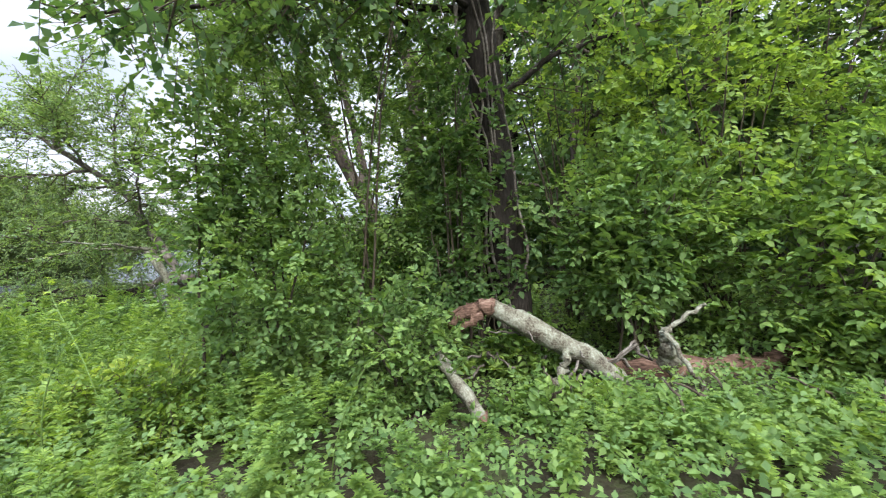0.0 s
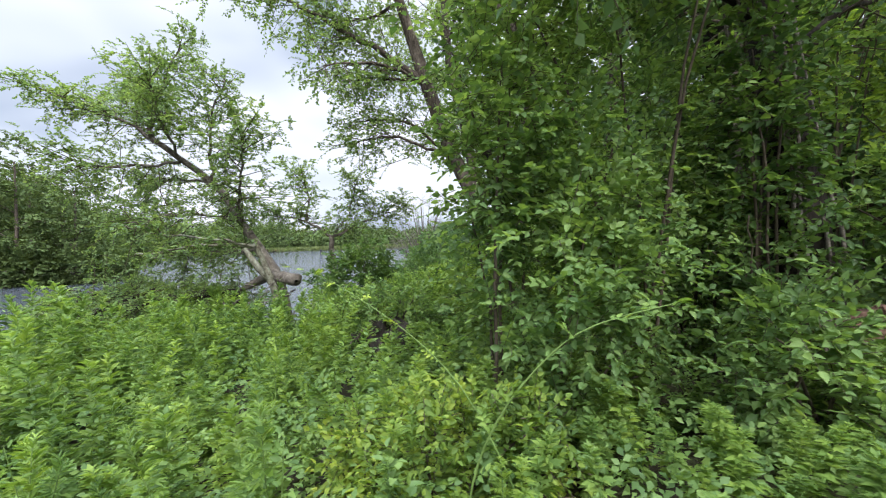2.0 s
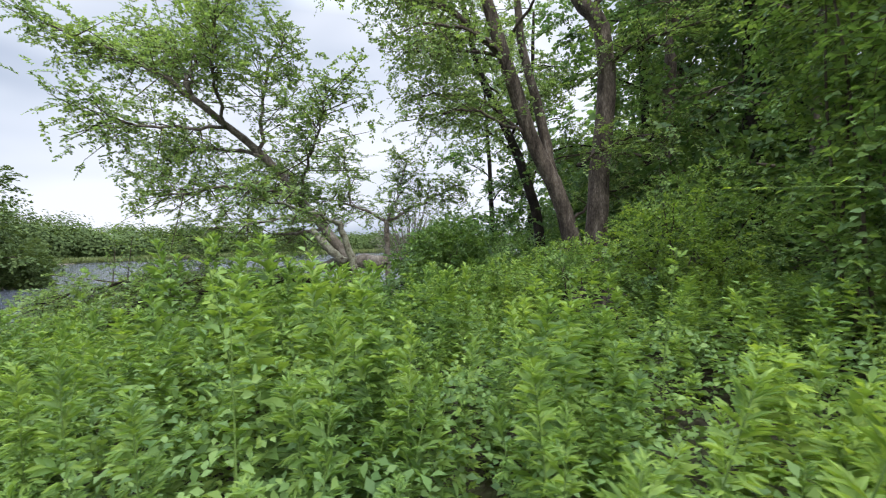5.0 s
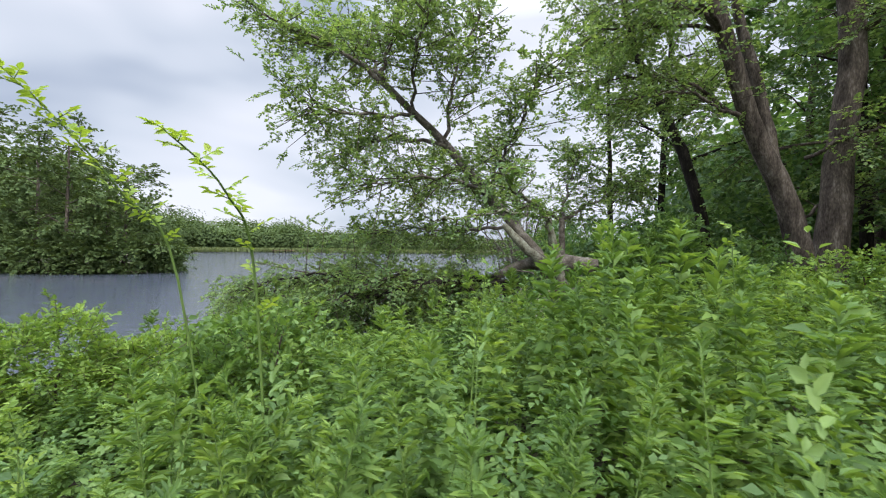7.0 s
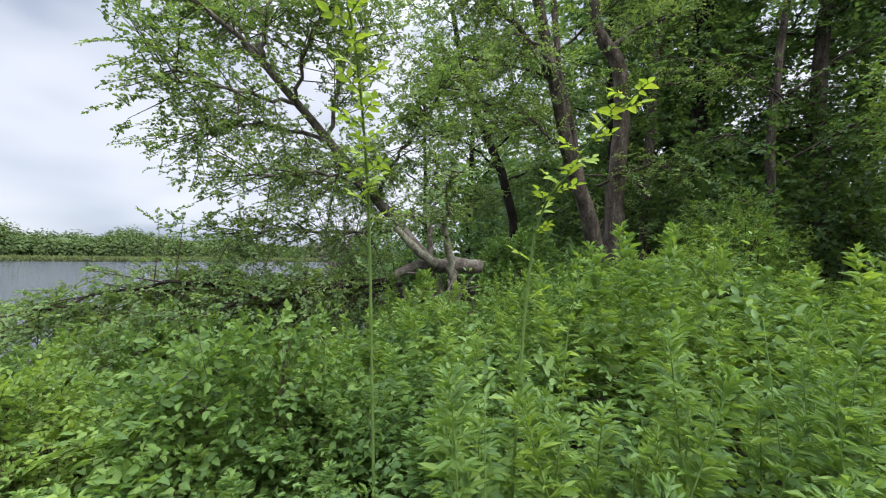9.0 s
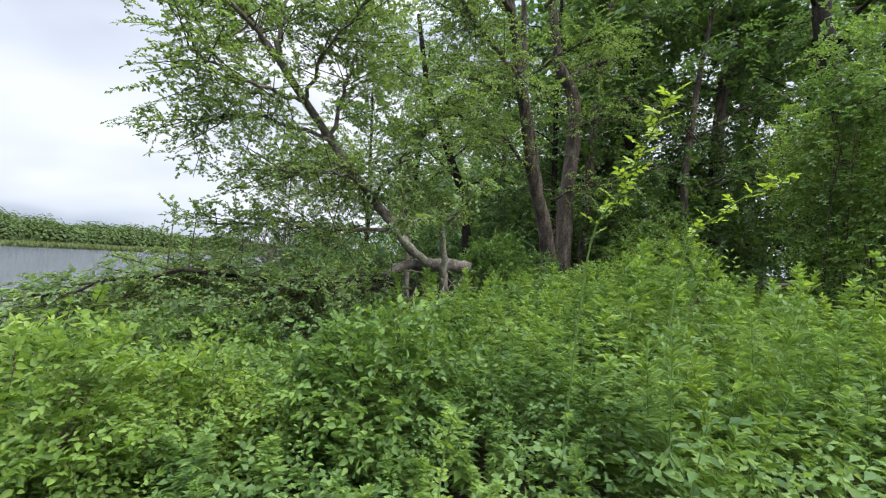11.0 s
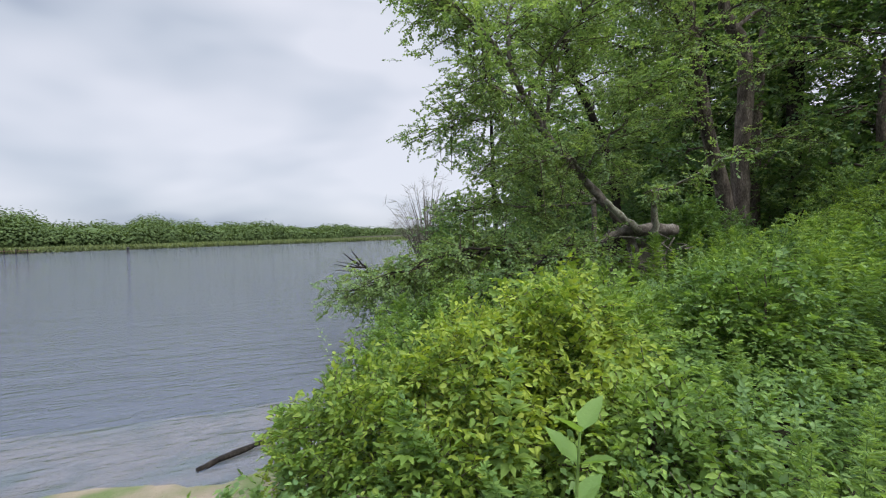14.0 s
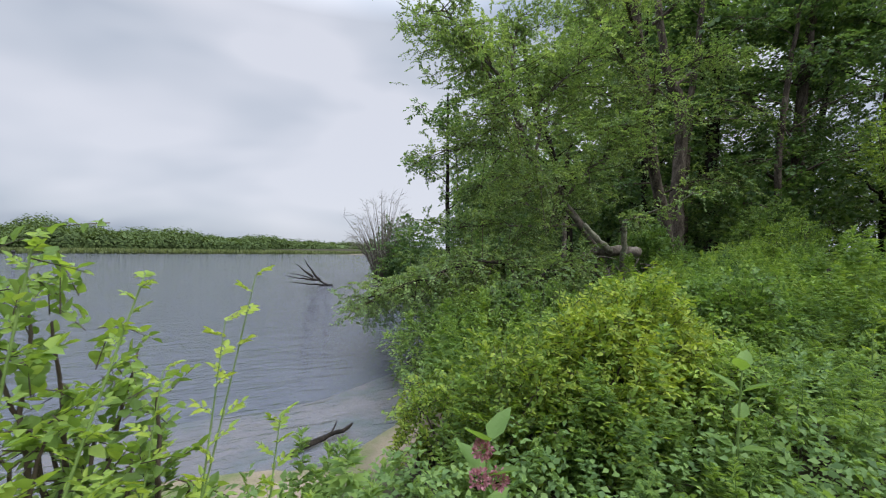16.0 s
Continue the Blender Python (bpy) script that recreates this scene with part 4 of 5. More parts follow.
part("pole", [tube([(0, 0, 0), (0, 0, 3), (0.02, 0, 3.9)], (0.2, 0.2, 0.17), 10)], DARK_POST, post)
part("cap", [tube([(0.02, 0, 3.9), (0.02, 0, 4.05), (0.02, 0, 4.2)], (0.3, 0.26, 0.12), 10)], DARK_POST, post)
jetty = thing("jetty", "small brown wooden jetty on the far shore", "jetty", (-74, 117, WATER_Z))


def box(cx, cy, cz, sx, sy, sz):
    v = np.array([(i, j, k) for k in (-1, 1) for j in (-1, 1) for i in (-1, 1)], float) * [sx / 2, sy / 2, sz / 2] + [cx, cy, cz]
    return v, np.array([[0, 2, 3, 1], [4, 5, 7, 6], [0, 1, 5, 4], [2, 6, 7, 3], [0, 4, 6, 2], [1, 3, 7, 5]])


for k in range(12):
    part("plank", [box(-3.3 + k * 0.6, 0, 0.75, 0.56, 2.2, 0.1)], TORN, jetty, smooth=False)
for k in range(4):
    part("post", [tube([(-3 + k * 2, -0.9, -1.5), (-3 + k * 2, -0.9, 0), (-3 + k * 2, -0.9, 1.2)], (0.12, 0.12, 0.11), 8)], BARK_DARK_SHADED, jetty)
bare = thing("dead_shrub", "bare grey twiggy dead shrub at the end of the bank", "shrub", (-6.7, 24.5, -1.1))
tips, d = ball(140, (0, 0, 3.0), (1.9, 1.2, 2.2), 0.5)
part("branch", [tube(curve([(t[0] * 0.2, 0, 0.2), t * [0.5, 0.5, 0.6], t], 6), (0.03, 0.02, 0.006), 4) for t in tips], BARK_GREY, bare)
tagged(part("twig", [twig_tubes(np.repeat(tips, 5, 0), np.repeat(d, 5, 0) + rng.normal(size=(700, 3)) * 0.8, 0.6, 0.008)], LICHEN, bare), kind="stuff")

# ---- far shores ----
def far_woods(name, label, line, depth, height, n, L, mat, low=0.0, side=1):
    """A wood seen far off: leaf clumps of uneven crowns behind a shoreline."""
    p = curve(line, 60)
    t = rng.random(n // 110)
    c, d = along(p, t)
    out = np.stack([d[:, 1], -d[:, 0]], -1) * side
    back = rng.random(len(c)) ** 1.3
    c[:, :2] += out * (back * depth)[:, None]
    h = np.interp(t, np.linspace(0, 1, len(height)), height) * rng.uniform(0.6, 0.95, len(c)) * (1 + 0.12 * np.sin(t * 37) + 0.1 * np.sin(t * 91)) * (0.6 + 0.4 * np.minimum(back * 3, 1))
    C, N = [], []
    for k in range(110):
        e = unit(rng.normal(size=(len(c), 3)))
        C.append(c + e * np.stack([h * 0.42, h * 0.42, h * 0.5], -1) * rng.uniform(0.6, 1.0, (len(c), 1)) + np.stack([0 * h, 0 * h, h * 0.5 + low], -1))
        N.append(e)
    C, N = np.concatenate(C), np.concatenate(N)
    C[:, 2] = np.maximum(C[:, 2], WATER_Z + 0.2)
    nu, nv = 260, 14
    q, w = along(p, np.linspace(0, 0.9999, nu))
    o = np.stack([w[:, 1], -w[:, 0]], -1) * side
    uu, vv = np.meshgrid(np.linspace(0, 1, nu), np.linspace(0, 1, nv), indexing="ij")
    top = np.interp(uu, np.linspace(0, 1, len(height)), height) * (0.62 + 0.05 * np.sin(uu * 120 + vv * 5) + 0.03 * np.sin(uu * 260 - vv * 9))
    sheet = np.zeros((nu, nv, 3))
    sheet[..., :2] = q[:, None, :2] + o[:, None] * (vv * depth + rng.normal(size=vv.shape) * 0.5)[..., None]
    sheet[..., 2] = WATER_Z + np.minimum(vv * 5, 1) ** 0.6 * np.maximum(top, 0.5) + low
    a, b = np.meshgrid(np.arange(nu - 1), np.arange(nv - 1), indexing="ij")
    faces = np.stack([a * nv + b, (a + 1) * nv + b, (a + 1) * nv + b + 1, a * nv + b + 1], -1).reshape(-1, 4)
    ob = new(name, mesh_of(name, [(sheet.reshape(-1, 3), faces), blades(C, np.cross(N + [0.1, 0.2, 0.6], rng.normal(size=C.shape)), N + [0, 0, 0.5] + rng.normal(size=C.shape) * 0.22, L * rng.uniform(0.6, 1.3, len(C)), L * 0.8, 0.2, 0.1, True)], mat))
    tagged(ob, label, "woods", kind="stuff")


FAR = [(64, 196, 0), (0, 176, 0), (-44, 158, 0), (-92, 137, 0), (-112, 96, 0)]
far_woods("far_woods", "distant low green woods along the far shore", FAR, 40, (6.0, 8.8, 11.8, 20.0), 190000, 0.85, LEAF_FAR, -0.9)
far_woods("far_woods", "distant low green woods beyond the lake", [(-108, 98, 0), (-80, 66, 0), (-58, 48, 0)], 30, (20, 17), 70000, 0.85, LEAF_FAR, -0.8)
far_woods("far_woods", "distant woods closing the lake", [(240, 200, 0), (150, 190, 0), (60, 182, 0)], 45, (4, 4), 9000, 1.3, LEAF_FAR, -0.9)
far_woods("deep_woods", "dark woods closing the view behind the trees", [(46, 24, 0), (26, 22, 0), (12, 23, 0), (3, 27, 0)], 16, (15, 13), 26000, 0.75, LEAF_FOREST_SHADED, 0.0)
m = 22000
c, d = along(curve([(70, 176, 0), (0, 157, 0), (-40, 141, 0), (-81, 122, 0), (-99, 95, 0)], 60), rng.random(m))
c[:, :2] += np.stack([d[:, 1], -d[:, 0]], -1) * (rng.random(m) ** 1.4 * 16 - 0.5)[:, None]
c[:, 2] = WATER_Z
up = np.array([0, 0, 1.0]) + rng.normal(size=(m, 3)) * 0.3
reed = new("marsh_grass", mesh_of("marsh_grass", [blades(c, up, rng.normal(size=(m, 3)), rng.uniform(0.7, 1.7, m), 0.5, 0.25, 0.1, True)], MARSH))
tagged(reed, "pale green marsh grass along the far waterline", "grass", kind="stuff")

# wooded point of land across the inlet
POINT = [(-37.5, 30.0, 8.0), (-40.5, 28.0, 10.5), (-44.5, 29.0, 11.5), (-48.5, 29.0, 12.5), (-53, 28, 12.0), (-58, 27.0, 12.5), (-43, 33.5, 9.0), (-50, 36, 10.0)]
for x, y, h in POINT:
    z = g(x, y) - 0.1
    tree("shore_tree", "broad green tree on the wooded point across the water", [([(x, y, z), (x + 0.2, y, z + h * 0.5), (x + 0.3, y, z + h * 0.95)], (0.15, 0.11, 0.05))],
         random_limbs((x, y, z), (x + 0.3, y, z + h), 14, 3.2, 0.08, 0.3), dict(per_metre=2.6, reach=1.7, spray_len=0.8, leaves=7, L=0.30, W=0.22, start=0.2, down=0.05, sub=5), LEAF_FAR, BARK, "trees on the point")
for x, y in [(-35.2, 31.2), (-36.5, 29.0), (-38.5, 27.9), (-41, 27.2), (-44, 26.9), (-47.5, 26.6), (-51, 26.3), (-55, 26), (-37, 33.5), (-40, 36)]:
    shrub("shore_bush", "low green bush overhanging the water on the point", (x, y, 0.3), (2.2, 1.5, 1.7), LEAF_FAR, 330, 0.7, 6, 0.32, 0.22, 5, group="bushes on the point", simple=True)

# ---- weeds of the bank ----
TOPS = [(0.4, 1.7, 0.95), (0.3, 2.4, 0.75), (1.5, 2.2, 0.95), (3, 2, 1.1), (-1.3, 1.6, 0.95), (-1.0, 2.4, 0.9), (-2.7, 2, 1.0), (-3, 3, 1.0), (-4.5, 2.8, 0.8), (-5, 3.2, 0.85),
        (-4, 5, 1.0), (-6, 5, 0.95), (-3, 7, 1.1), (-6, 7.2, 0.8), (-7.2, 3.0, 0.85), (-8.2, 3.2, 0.75), (-6, 3.6, 1.15), (-5.4, 2.9, 1.0), (-8.5, 5, 0.6), (-7.3, 5, 0.95),
        (-6.5, 4.2, 1.25), (-9.3, 4.8, 0.35), (-9.5, 3.8, 0.1), (-10.5, 5, 0.0), (-9.4, 6.5, 0.0), (-12.3, 3.9, 0.5), (-10.2, 3.3, 0.05), (-13.4, 4.4, 0.0), (-14, 3.3, -0.05),
        (-15.2, 3.3, 0.0), (-14.6, 3.4, 0.2), (-14.5, 4.6, -0.5), (-16.5, 4, 0.0), (-12.5, 2.9, 0.0), (-13.5, 2.9, -0.1), (-0.5, 3.2, 0.75), (1.5, 3.0, 0.55), (0.8, 3.2, 0.5), (0.3, 3.0, 0.5), (2.6, 3.1, 0.55), (1.0, 4.4, 0.7), (2.4, 4.6, 0.8), (-14.75, 3.6, 0.33), (-14.0, 3.6, -0.15), (-3.9, 4.6, 0.85), (-3.7, 5.3, 0.55)]
TOP = np.array(TOPS)


def cover_top(x, y):
    w = 1 / ((x[:, None] - TOP[:, 0]) ** 2 + (y[:, None] - TOP[:, 1]) ** 2 + 0.05) ** 1.6
    return (w * TOP[:, 2]).sum(1) / w.sum(1)


def weed_template(kind):
    """A weed one metre tall: (stem pieces, leaf pieces)."""
    lean = rng.normal(size=2) * 0.07
    line = curve([(0, 0, 0), (lean[0] * 0.4, lean[1] * 0.4, 0.5), (lean[0], lean[1], 1.0)], 8)
    stem = [tube(line, (0.006, 0.004, 0.002), 5)]
    if kind == "mugwort":
        n = 56
        t = np.linspace(0.18, 1.0, n) ** 0.9
        a = np.arange(n) * 2.4 + rng.random(n) * 0.6
        size = np.interp(t, [0, 0.45, 0.85, 1], [0.10, 0.115, 0.085, 0.05]) * rng.uniform(0.65, 1.3, n)
        p, _ = along(line, np.minimum(t, 0.999))
        d = np.stack([np.cos(a), np.sin(a), np.interp(t, [0, 0.8, 1], [0.1, 0.5, 1.4]) + rng.normal(size=n) * 0.32], -1)
        side = np.stack([-np.sin(a), np.cos(a), 0 * a], -1)
        made = []
        for off, sc, back in ((0, 1, 0), (0.75, 0.72, 0.25), (-0.75, 0.72, 0.25), (0.55, 0.55, 0.5), (-0.55, 0.55, 0.5)):
            N = np.array([0, 0, 1.0]) + rng.normal(size=p.shape) * 0.3
            made.append(blades(p + unit(d) * (size * back)[:, None], unit(d) + side * off, N, size * sc, size * sc * 0.27, 0.22, 0.12))
        lean_set = blades(p, d, np.array([0, 0, 1.0]) + rng.normal(size=p.shape) * 0.3, size, size * 0.42, 0.2, 0.12, True)
        side_set = [blades(p + unit(d) * (size * 0.2)[:, None], unit(d) + side * o, np.array([0, 0, 1.0]) + rng.normal(size=p.shape) * 0.3, size * 0.75, size * 0.25, 0.2, 0.12, True) for o in (0.75, -0.75)]
        return stem, made, [lean_set] + side_set
    n = 40 if kind == "nettle" else 30
    t = np.repeat(np.linspace(0.15, 1.0, n // 2), 2)
    a = np.repeat(np.arange(n // 2) * 1.57, 2) + np.tile([0, np.pi], n // 2) + rng.normal(size=n) * 0.25
    big = 0.08 if kind == "nettle" else 0.09
    size = np.interp(t, [0, 0.5, 0.9, 1], [big, big, big * 0.6, big * 0.4]) * rng.uniform(0.8, 1.15, n)
    p, _ = along(line, np.minimum(t, 0.999))
    d = np.stack([np.cos(a), np.sin(a), np.interp(t, [0, 0.85, 1], [0.15, 0.35, 1.1])], -1)
    leaf = [blades(p + unit(d) * 0.03, d, np.array([0, 0, 1.0]) + rng.normal(size=(n, 3)) * 0.2, size, size * (0.5 if kind == "nettle" else 0.58), 0.3, 0.14)]
    # side shoots
    k = rng.choice(n, 9)
    leaf.append(sprays(p[k], d[k] + [0, 0, 0.3], 0.2, 6, big * 0.62, big * 0.34))
    return stem, leaf, leaf[:1]


TEMPLATES = []
for kind, count, mats in (("mugwort", 5, (LEAF_WEED,)), ("nettle", 3, (LEAF_WEED, LEAF_BROAD)), ("broad", 2, (LEAF_BROAD,))):
    for k in range(count):
        stem, leaf, far_leaf = weed_template(kind)
        mat = mats[k % len(mats)]
        TEMPLATES.append((kind, stem, far_leaf, mat, mesh_of("stem", stem, STEM), mesh_of("foliage", leaf, mat)))
for k in range(3):
    stem, leaf, far_leaf = weed_template("mugwort")
    TEMPLATES.append(("sunny", stem, far_leaf, LEAF_LIME, mesh_of("stem", stem, STEM), mesh_of("foliage", leaf, LEAF_LIME)))
WEED_LABEL = {"sunny": "tall weed with feathery yellow-green leaves", "mugwort": "tall mugwort weed with feathery toothed green leaves", "nettle": "upright green weed with pointed opposite leaves", "broad": "green weed with large broad leaves"}


def scatter(n, x0, x1, y_off, y1):
    x = rng.uniform(x0, x1, n)
    y = path_y(x) + y_off + rng.random(n) ** 1.25 * np.maximum(y1 - path_y(x) - y_off, 0.5)
    return x, y


def allowed(x, y):
    bush = np.hypot((x + 12.4) / 1.0, (y - 4.2) / 0.6) < 1
    log_gap = (x > 0.2) & (x < 3.3) & (y > 3.25) & (y < 4.3)
    beach = (x < -13.0) & (y > 4.4)
    return (lake_side(x, y) < -0.25) & ~bush & ~log_gap & ~beach


x, y = scatter(2700, -17.5, 4.5, 0.95, 8.0)
keep = allowed(x, y)
x, y = x[keep], y[keep]
order = np.argsort(y - path_y(x))
x, y = x[order], y[order]
z = ground_at(x, y) - 0.03
h = np.clip((cover_top(x, y) - z) * rng.uniform(0.55, 1.16, len(x)), 0.22, 2.1)
# the weeds stay low above the beach
h = np.where((x < -13.5) & (x > -15.3) & (y > path_y(x) + 0.9), np.maximum(h * np.where(x < -14.5, 0.82, 0.55), 0.18), h)
pick = np.where(rng.random(len(x)) < 0.78, rng.integers(0, 5, len(x)), rng.integers(5, 10, len(x)))
yellow = (x > -5.2) & (x < -0.8) & (rng.random(len(x)) < 0.45) | (rng.random(len(x)) < 0.1)
pick = np.where(yellow, rng.integers(10, 13, len(x)), pick)
turn = rng.uniform(0, 2 * np.pi, len(x))
single = 300
for i in range(single):
    kind, _, _, mat, stem_me, leaf_me = TEMPLATES[pick[i]]
    w = thing("weed", WEED_LABEL[kind], "weed", (x[i], y[i], z[i]), "weeds on the bank")
    w.rotation_euler = (rng.normal() * 0.15, rng.normal() * 0.15, turn[i])
    s = (0.5 + 0.5 * h[i]) * rng.uniform(0.62, 1.02)
    w.scale = (s, s, h[i])
    part("stem", stem_me, None, w)
    part("foliage", leaf_me, None, w)
rest = {}
for i in range(single, len(x)):
    kind, stem, leaf, mat, _, _ = TEMPLATES[pick[i]]
    c, s = math.cos(turn[i]), math.sin(turn[i])
    w = (0.5 + 0.5 * h[i]) * rng.uniform(0.7, 1.2)
    tilt = rng.normal(size=2) * 0.16
    m = np.array([[c * w, -s * w, tilt[0]], [s * w, c * w, tilt[1]], [0, 0, h[i]]])
    rest.setdefault(mat.name, (mat, []))[1].extend((v @ m.T + [x[i], y[i], z[i]], f) for v, f in leaf)
for key, (mat, pieces) in rest.items():
    tagged(new("weed_bed", mesh_of("weed_bed", pieces, mat)), "thick bed of green weeds covering the bank", "weeds", kind="stuff")

# low filler leaves and creepers between the weeds
n = 15000
x, y = scatter(n, -17.5, 5.0, 0.55, 8.6)
keep = lake_side(x, y) < -0.1
x, y = x[keep], y[keep]
beach = (x < -13.0) & (y > 4.6)
x, y = x[~beach], y[~beach]
zg = ground_at(x, y)
room = np.clip(cover_top(x, y) - zg, 0.1, 1.6)
gap = (x > -0.3) & (x < 3.2) & (y > 2.9)
C = np.stack([x, y, zg + 0.03 + rng.random(len(x)) ** 0.8 * room * np.where(gap, 0.4, 0.62)], -1)
D = np.stack([rng.normal(size=len(x)), rng.normal(size=len(x)), rng.uniform(0.0, 0.7, len(x))], -1)
tagged(new("ground_cover", mesh_of("ground_cover", [sprays(C, D, 0.22, 8, 0.054, 0.034, simple=True)], LEAF_BROAD)), "low tangle of creepers and leaves under the weeds", "ground cover", kind="stuff")
# grass along the trodden path
n = 9000
x = rng.uniform(-18, 5, n)
y = path_y(x) + rng.uniform(-2.2, 1.0, n)
C = np.stack([x, y, ground_at(x, y) - 0.01], -1)
D = np.stack([rng.normal(size=n) * 0.5, rng.normal(size=n) * 0.5, np.ones(n)], -1)
tagged(new("path_grass", mesh_of("path_grass", [blades(C, D, rng.normal(size=(n, 3)), rng.uniform(0.08, 0.24, n), 0.012, 0.3)], LEAF_WEED)), "short green grass along the trodden path", "grass", kind="stuff")


# ---- tall shoots, canes and flowers ----
def shoot(name, label, pts, size, mat, pairs=16, radius=0.009, category="shoot"):
    pts = np.array(pts, float)
    base = pts[0].copy()
    root = thing(name, label, category, base)
    line = curve(pts - base, 22)
    part("stem", [tube(line, (radius, radius * 0.7, radius * 0.3), 6)], STEM, root)
    t = np.linspace(0.3, 1.0, pairs)
    p, d = along(line, np.minimum(t, 0.999))
    a = np.arange(pairs) * 2.4
    out = np.stack([np.cos(a), np.sin(a), np.full(pairs, 0.25)], -1) + d * 0.6
    ln = size * np.interp(t, [0.3, 0.7, 1], [1, 0.95, 0.5])
    for i in range(pairs):
        one = part("leaf", [sprays(p[i:i + 1], out[i:i + 1], ln[i:i + 1], 7, size * 0.42, size * 0.22, 0.45, 0.18)], mat, root)
        part("leaf_stalk", [twig_tubes(p[i:i + 1], out[i:i + 1], ln[i:i + 1], 0.002)], STEM, one)
    return root


shoot("rose_shoot", "tall arching young shoot with bright leaflets", [(-8.8, 3.5, -0.3), (-8.88, 3.3, 1.12), (-8.93, 3.1, 1.42), (-8.98, 2.94, 1.62), (-9.04, 2.8, 1.77)], 0.085, LEAF_SHOOT, 24, 0.006)
shoot("rose_shoot", "tall young shoot with bright yellow-green leaflets", [(-8.4, 3.25, -0.25), (-8.39, 3.11, 1.1), (-8.37, 2.92, 1.4), (-8.37, 2.68, 1.53)], 0.085, LEAF_SHOOT, 16, 0.006)
shoot("bramble_cane", "pale green bramble cane arching over the weeds", [(-2.3, 2.2, 0.2), (-2.2, 2.15, 0.9), (-1.9, 2.1, 1.35), (-1.55, 2.05, 1.5)], 0.09, LEAF_WEED, 8, 0.005, "cane")
shoot("bramble_cane", "pale green bramble cane with a leafy tip", [(-0.6, 2.4, 0.3), (-0.5, 2.35, 0.7), (-0.3, 2.3, 1.1), (-0.1, 2.25, 1.3)], 0.09, LEAF_WEED, 7, 0.005, "cane")
shoot("bramble_cane", "long thin yellow-green cane arching over the weeds", [(-1.9, 2.4, 0.2), (-2.3, 2.5, 1.05), (-3.0, 2.9, 1.45), (-3.6, 3.4, 1.55)], 0.08, LEAF_SHOOT, 8, 0.004, "cane")
for px, py, pz in [(-6.2, 2.9, 1.3), (-3.9, 3.6, 1.2), (-9.7, 3.3, 0.5), (-6.4, 4.0, 1.35), (-7.7, 3.9, 1.15)]:
    shoot("upright_shoot", "young leafy shoot standing above the weeds", [(px, py, g(px, py)), (px + 0.03, py, pz * 0.5), (px + rng.uniform(-0.12, 0.12), py - 0.05, pz)], 0.09, LEAF_LIME, 15, 0.006)
# shrub with flat berry clusters and young shoots at the end of the walk
for k, (bx, by, tx, ty, tz) in enumerate([(-15.75, 3.25, -15.9, 3.35, 0.75), (-15.6, 3.3, -15.45, 3.5, 0.98), (-15.9, 3.1, -16.2, 3.2, 0.9), (-15.5, 3.2, -15.2, 3.6, 0.85), (-15.7, 3.5, -15.7, 3.8, 0.95), (-15.55, 3.0, -15.55, 3.2, 0.5), (-15.4, 3.15, -15.25, 3.3, 0.3)]):
    shoot("elder_shoot", "woody elder branch with oval green leaves beside the lake", [(bx, by, g(bx, by)), (bx * 0.6 + tx * 0.4, by * 0.6 + ty * 0.4, 0.1), (tx, ty, tz)], 0.085, LEAF_LIME, 20, 0.009, "shrub")
for bx, by, tx, ty, tz in [(-15.2, 3.3, -14.85, 3.55, 0.86), (-15.1, 3.25, -14.95, 3.5, 0.7), (-14.85, 3.4, -14.75, 3.6, 0.3), (-15.25, 3.4, -15.15, 3.7, 0.5)]:
    shoot("young_shoot", "fresh light green shoot with oval leaves", [(bx, by, g(bx, by)), (bx * 0.6 + tx * 0.4, by * 0.6 + ty * 0.4, -0.1), (tx, ty, tz)], 0.10, LEAF_SHOOT, 14, 0.006)


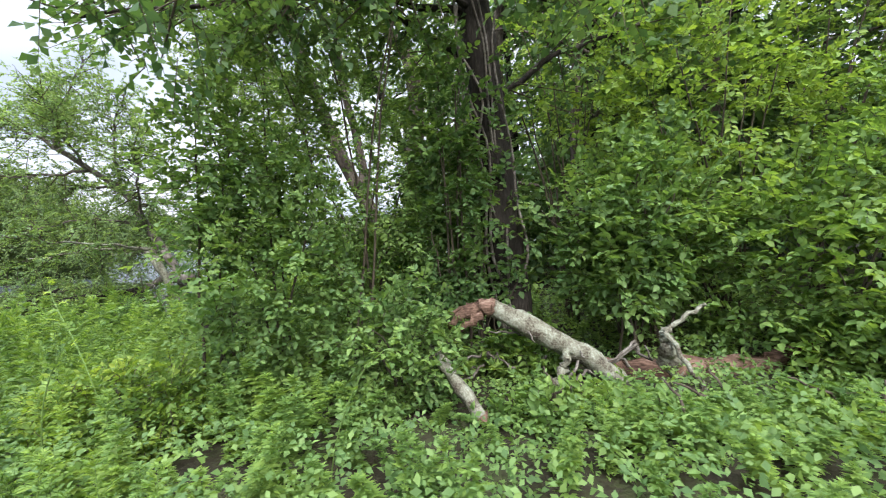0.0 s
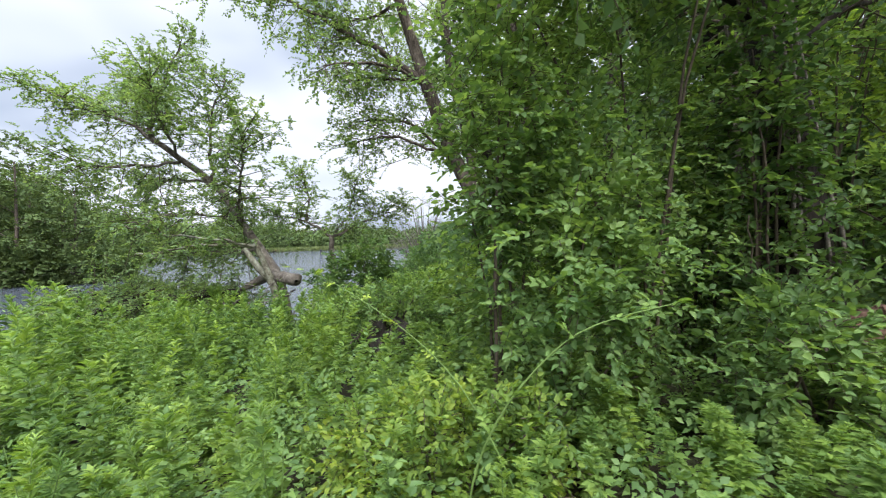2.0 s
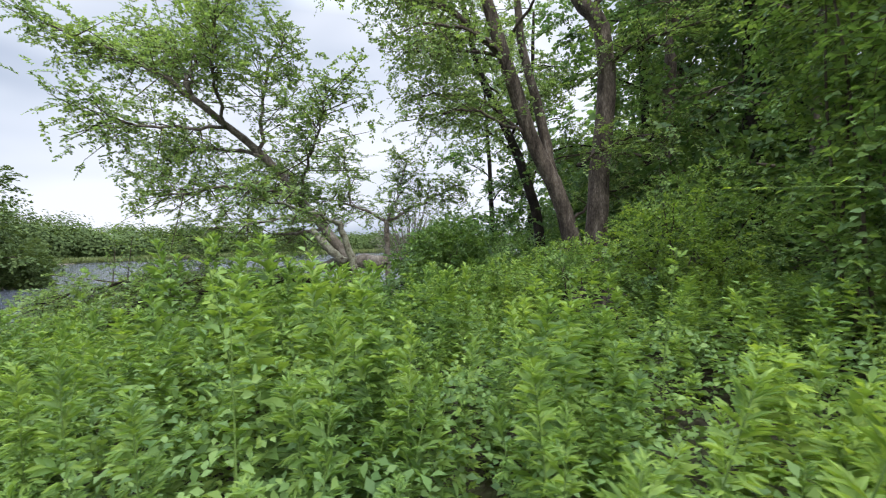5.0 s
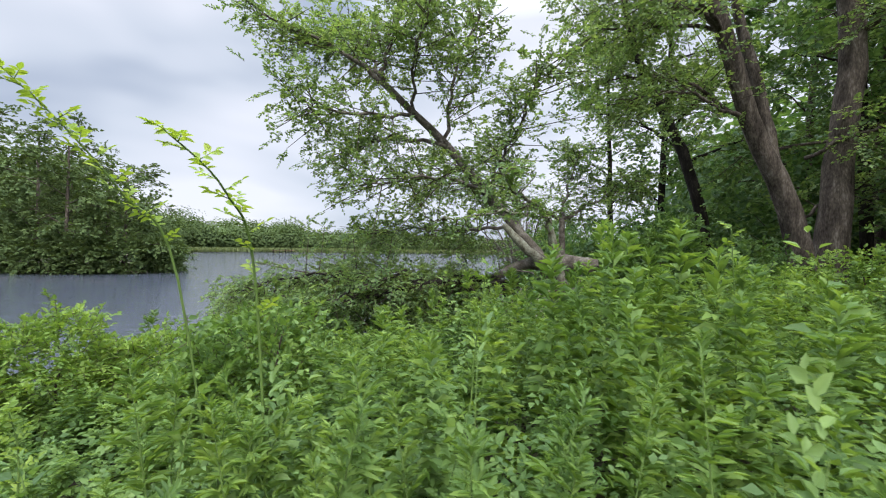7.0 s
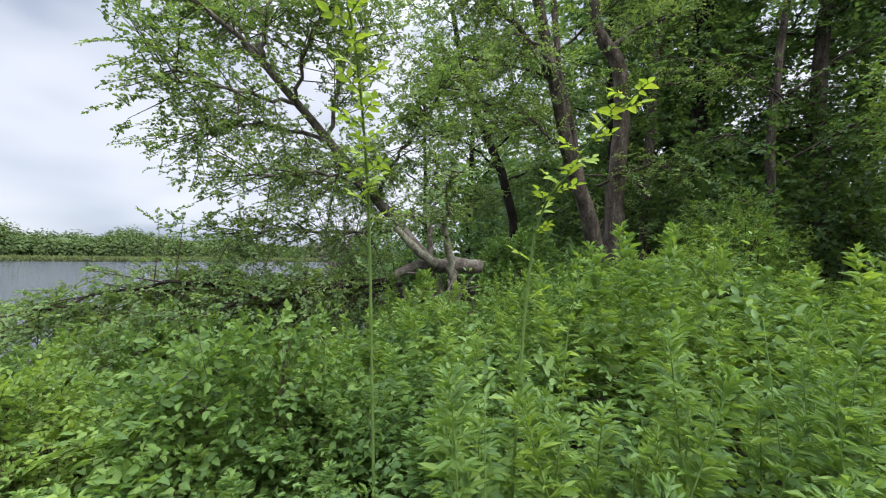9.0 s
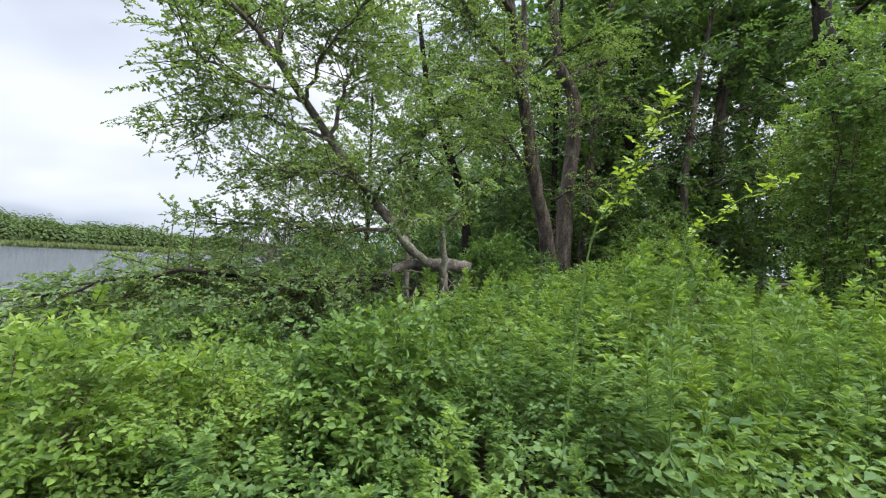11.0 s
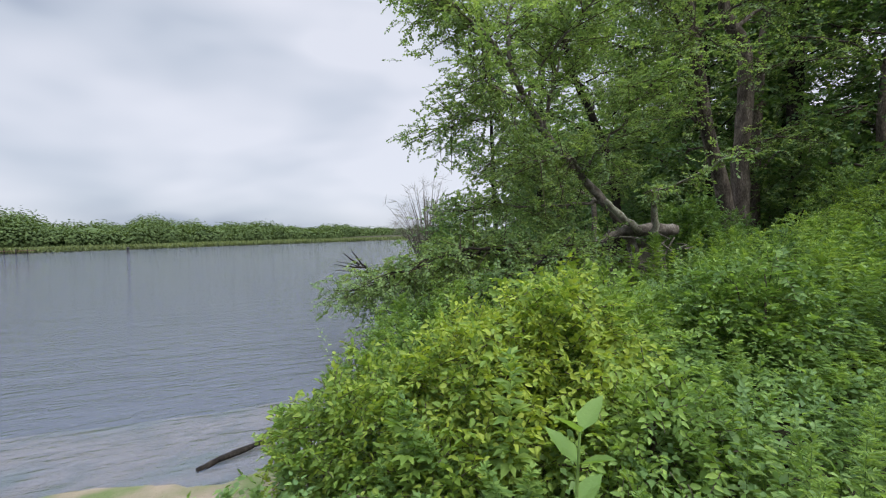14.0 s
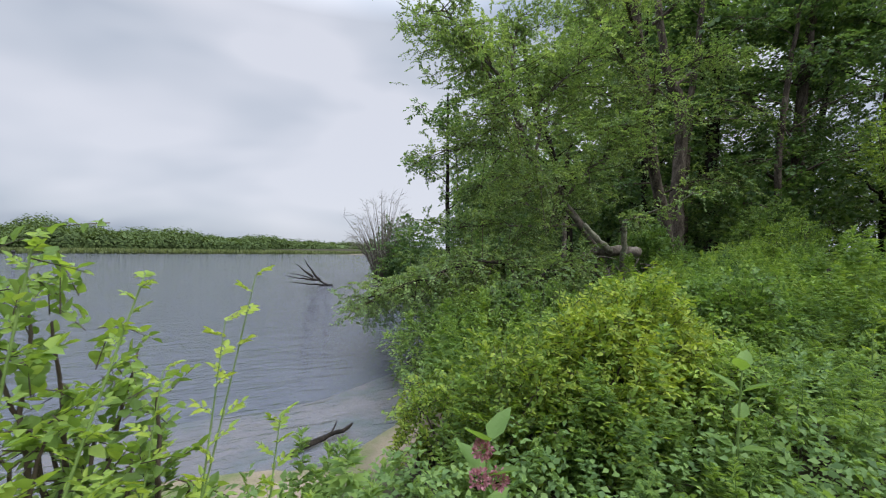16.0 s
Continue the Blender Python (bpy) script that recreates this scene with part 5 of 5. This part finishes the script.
shrub("elder_shrub", "elder shrub with oval green leaves beside the lake", (-15.65, 3.75, 0.12), (0.42, 0.36, 0.72), LEAF_LIME, 150, 0.2, 7, 0.065, 0.045, 8)
shrub("elder_shrub", "upright elder shrub with oval green leaves", (-15.55, 4.1, 0.2), (0.5, 0.3, 0.6), LEAF_LIME, 80, 0.2, 7, 0.06, 0.042, 8)
shrub("elder_shrub", "low elder shrub with oval leaves", (-16.4, 3.3, 0.0), (0.6, 0.45, 0.7), LEAF_LIME, 130, 0.2, 7, 0.07, 0.048, 8)
shrub("elder_shrub", "small elder shrub with oval leaves", (-15.25, 3.85, -0.15), (0.32, 0.28, 0.5), LEAF_LIME, 80, 0.18, 7, 0.06, 0.042, 7)


def milkweed(at, height, balls):
    root = thing("milkweed", "milkweed with large oval leaves" + (" and pink flower balls" if balls else ""), "plant", at)
    line = curve([(0, 0, 0), (0.01, 0.01, height * 0.5), (0.03, 0, height)], 8)
    part("stem", [tube(line, (0.009, 0.007, 0.004), 7)], STEM, root)
    n = 10
    t = np.repeat(np.linspace(0.3, 0.98, n // 2), 2)
    a = np.repeat(np.arange(n // 2) * 1.57, 2) + np.tile([0.3, 3.44], n // 2)
    p, _ = along(line, np.minimum(t, 0.999))
    d = np.stack([np.cos(a), np.sin(a), np.interp(t, [0.3, 1], [0.2, 0.9])], -1)
    for i in range(n):
        part("leaf", [blades(p[i:i + 1], d[i:i + 1], np.array([[0, 0, 1.0]]), np.array([0.17]), 0.085, 0.12, 0.1)], LEAF_WEED, root)
    for bx, by, bz in balls:
        c, dd = ball(150, (bx, by, bz), (0.027, 0.027, 0.024), 0.85)
        part("flower_head", [blades(c, dd, rng.normal(size=c.shape), np.full(150, 0.014), 0.010, 0.3)], FLOWER, root, "ball of small pink flowers")


milkweed((-14.13, 3.1, g(-14.13, 3.1)), 0.86, [(-0.01, -0.02, 0.84), (-0.04, -0.05, 0.76), (0.05, -0.04, 0.73)])
milkweed((-12.5, 3.05, g(-12.5, 3.05)), 0.82, [])
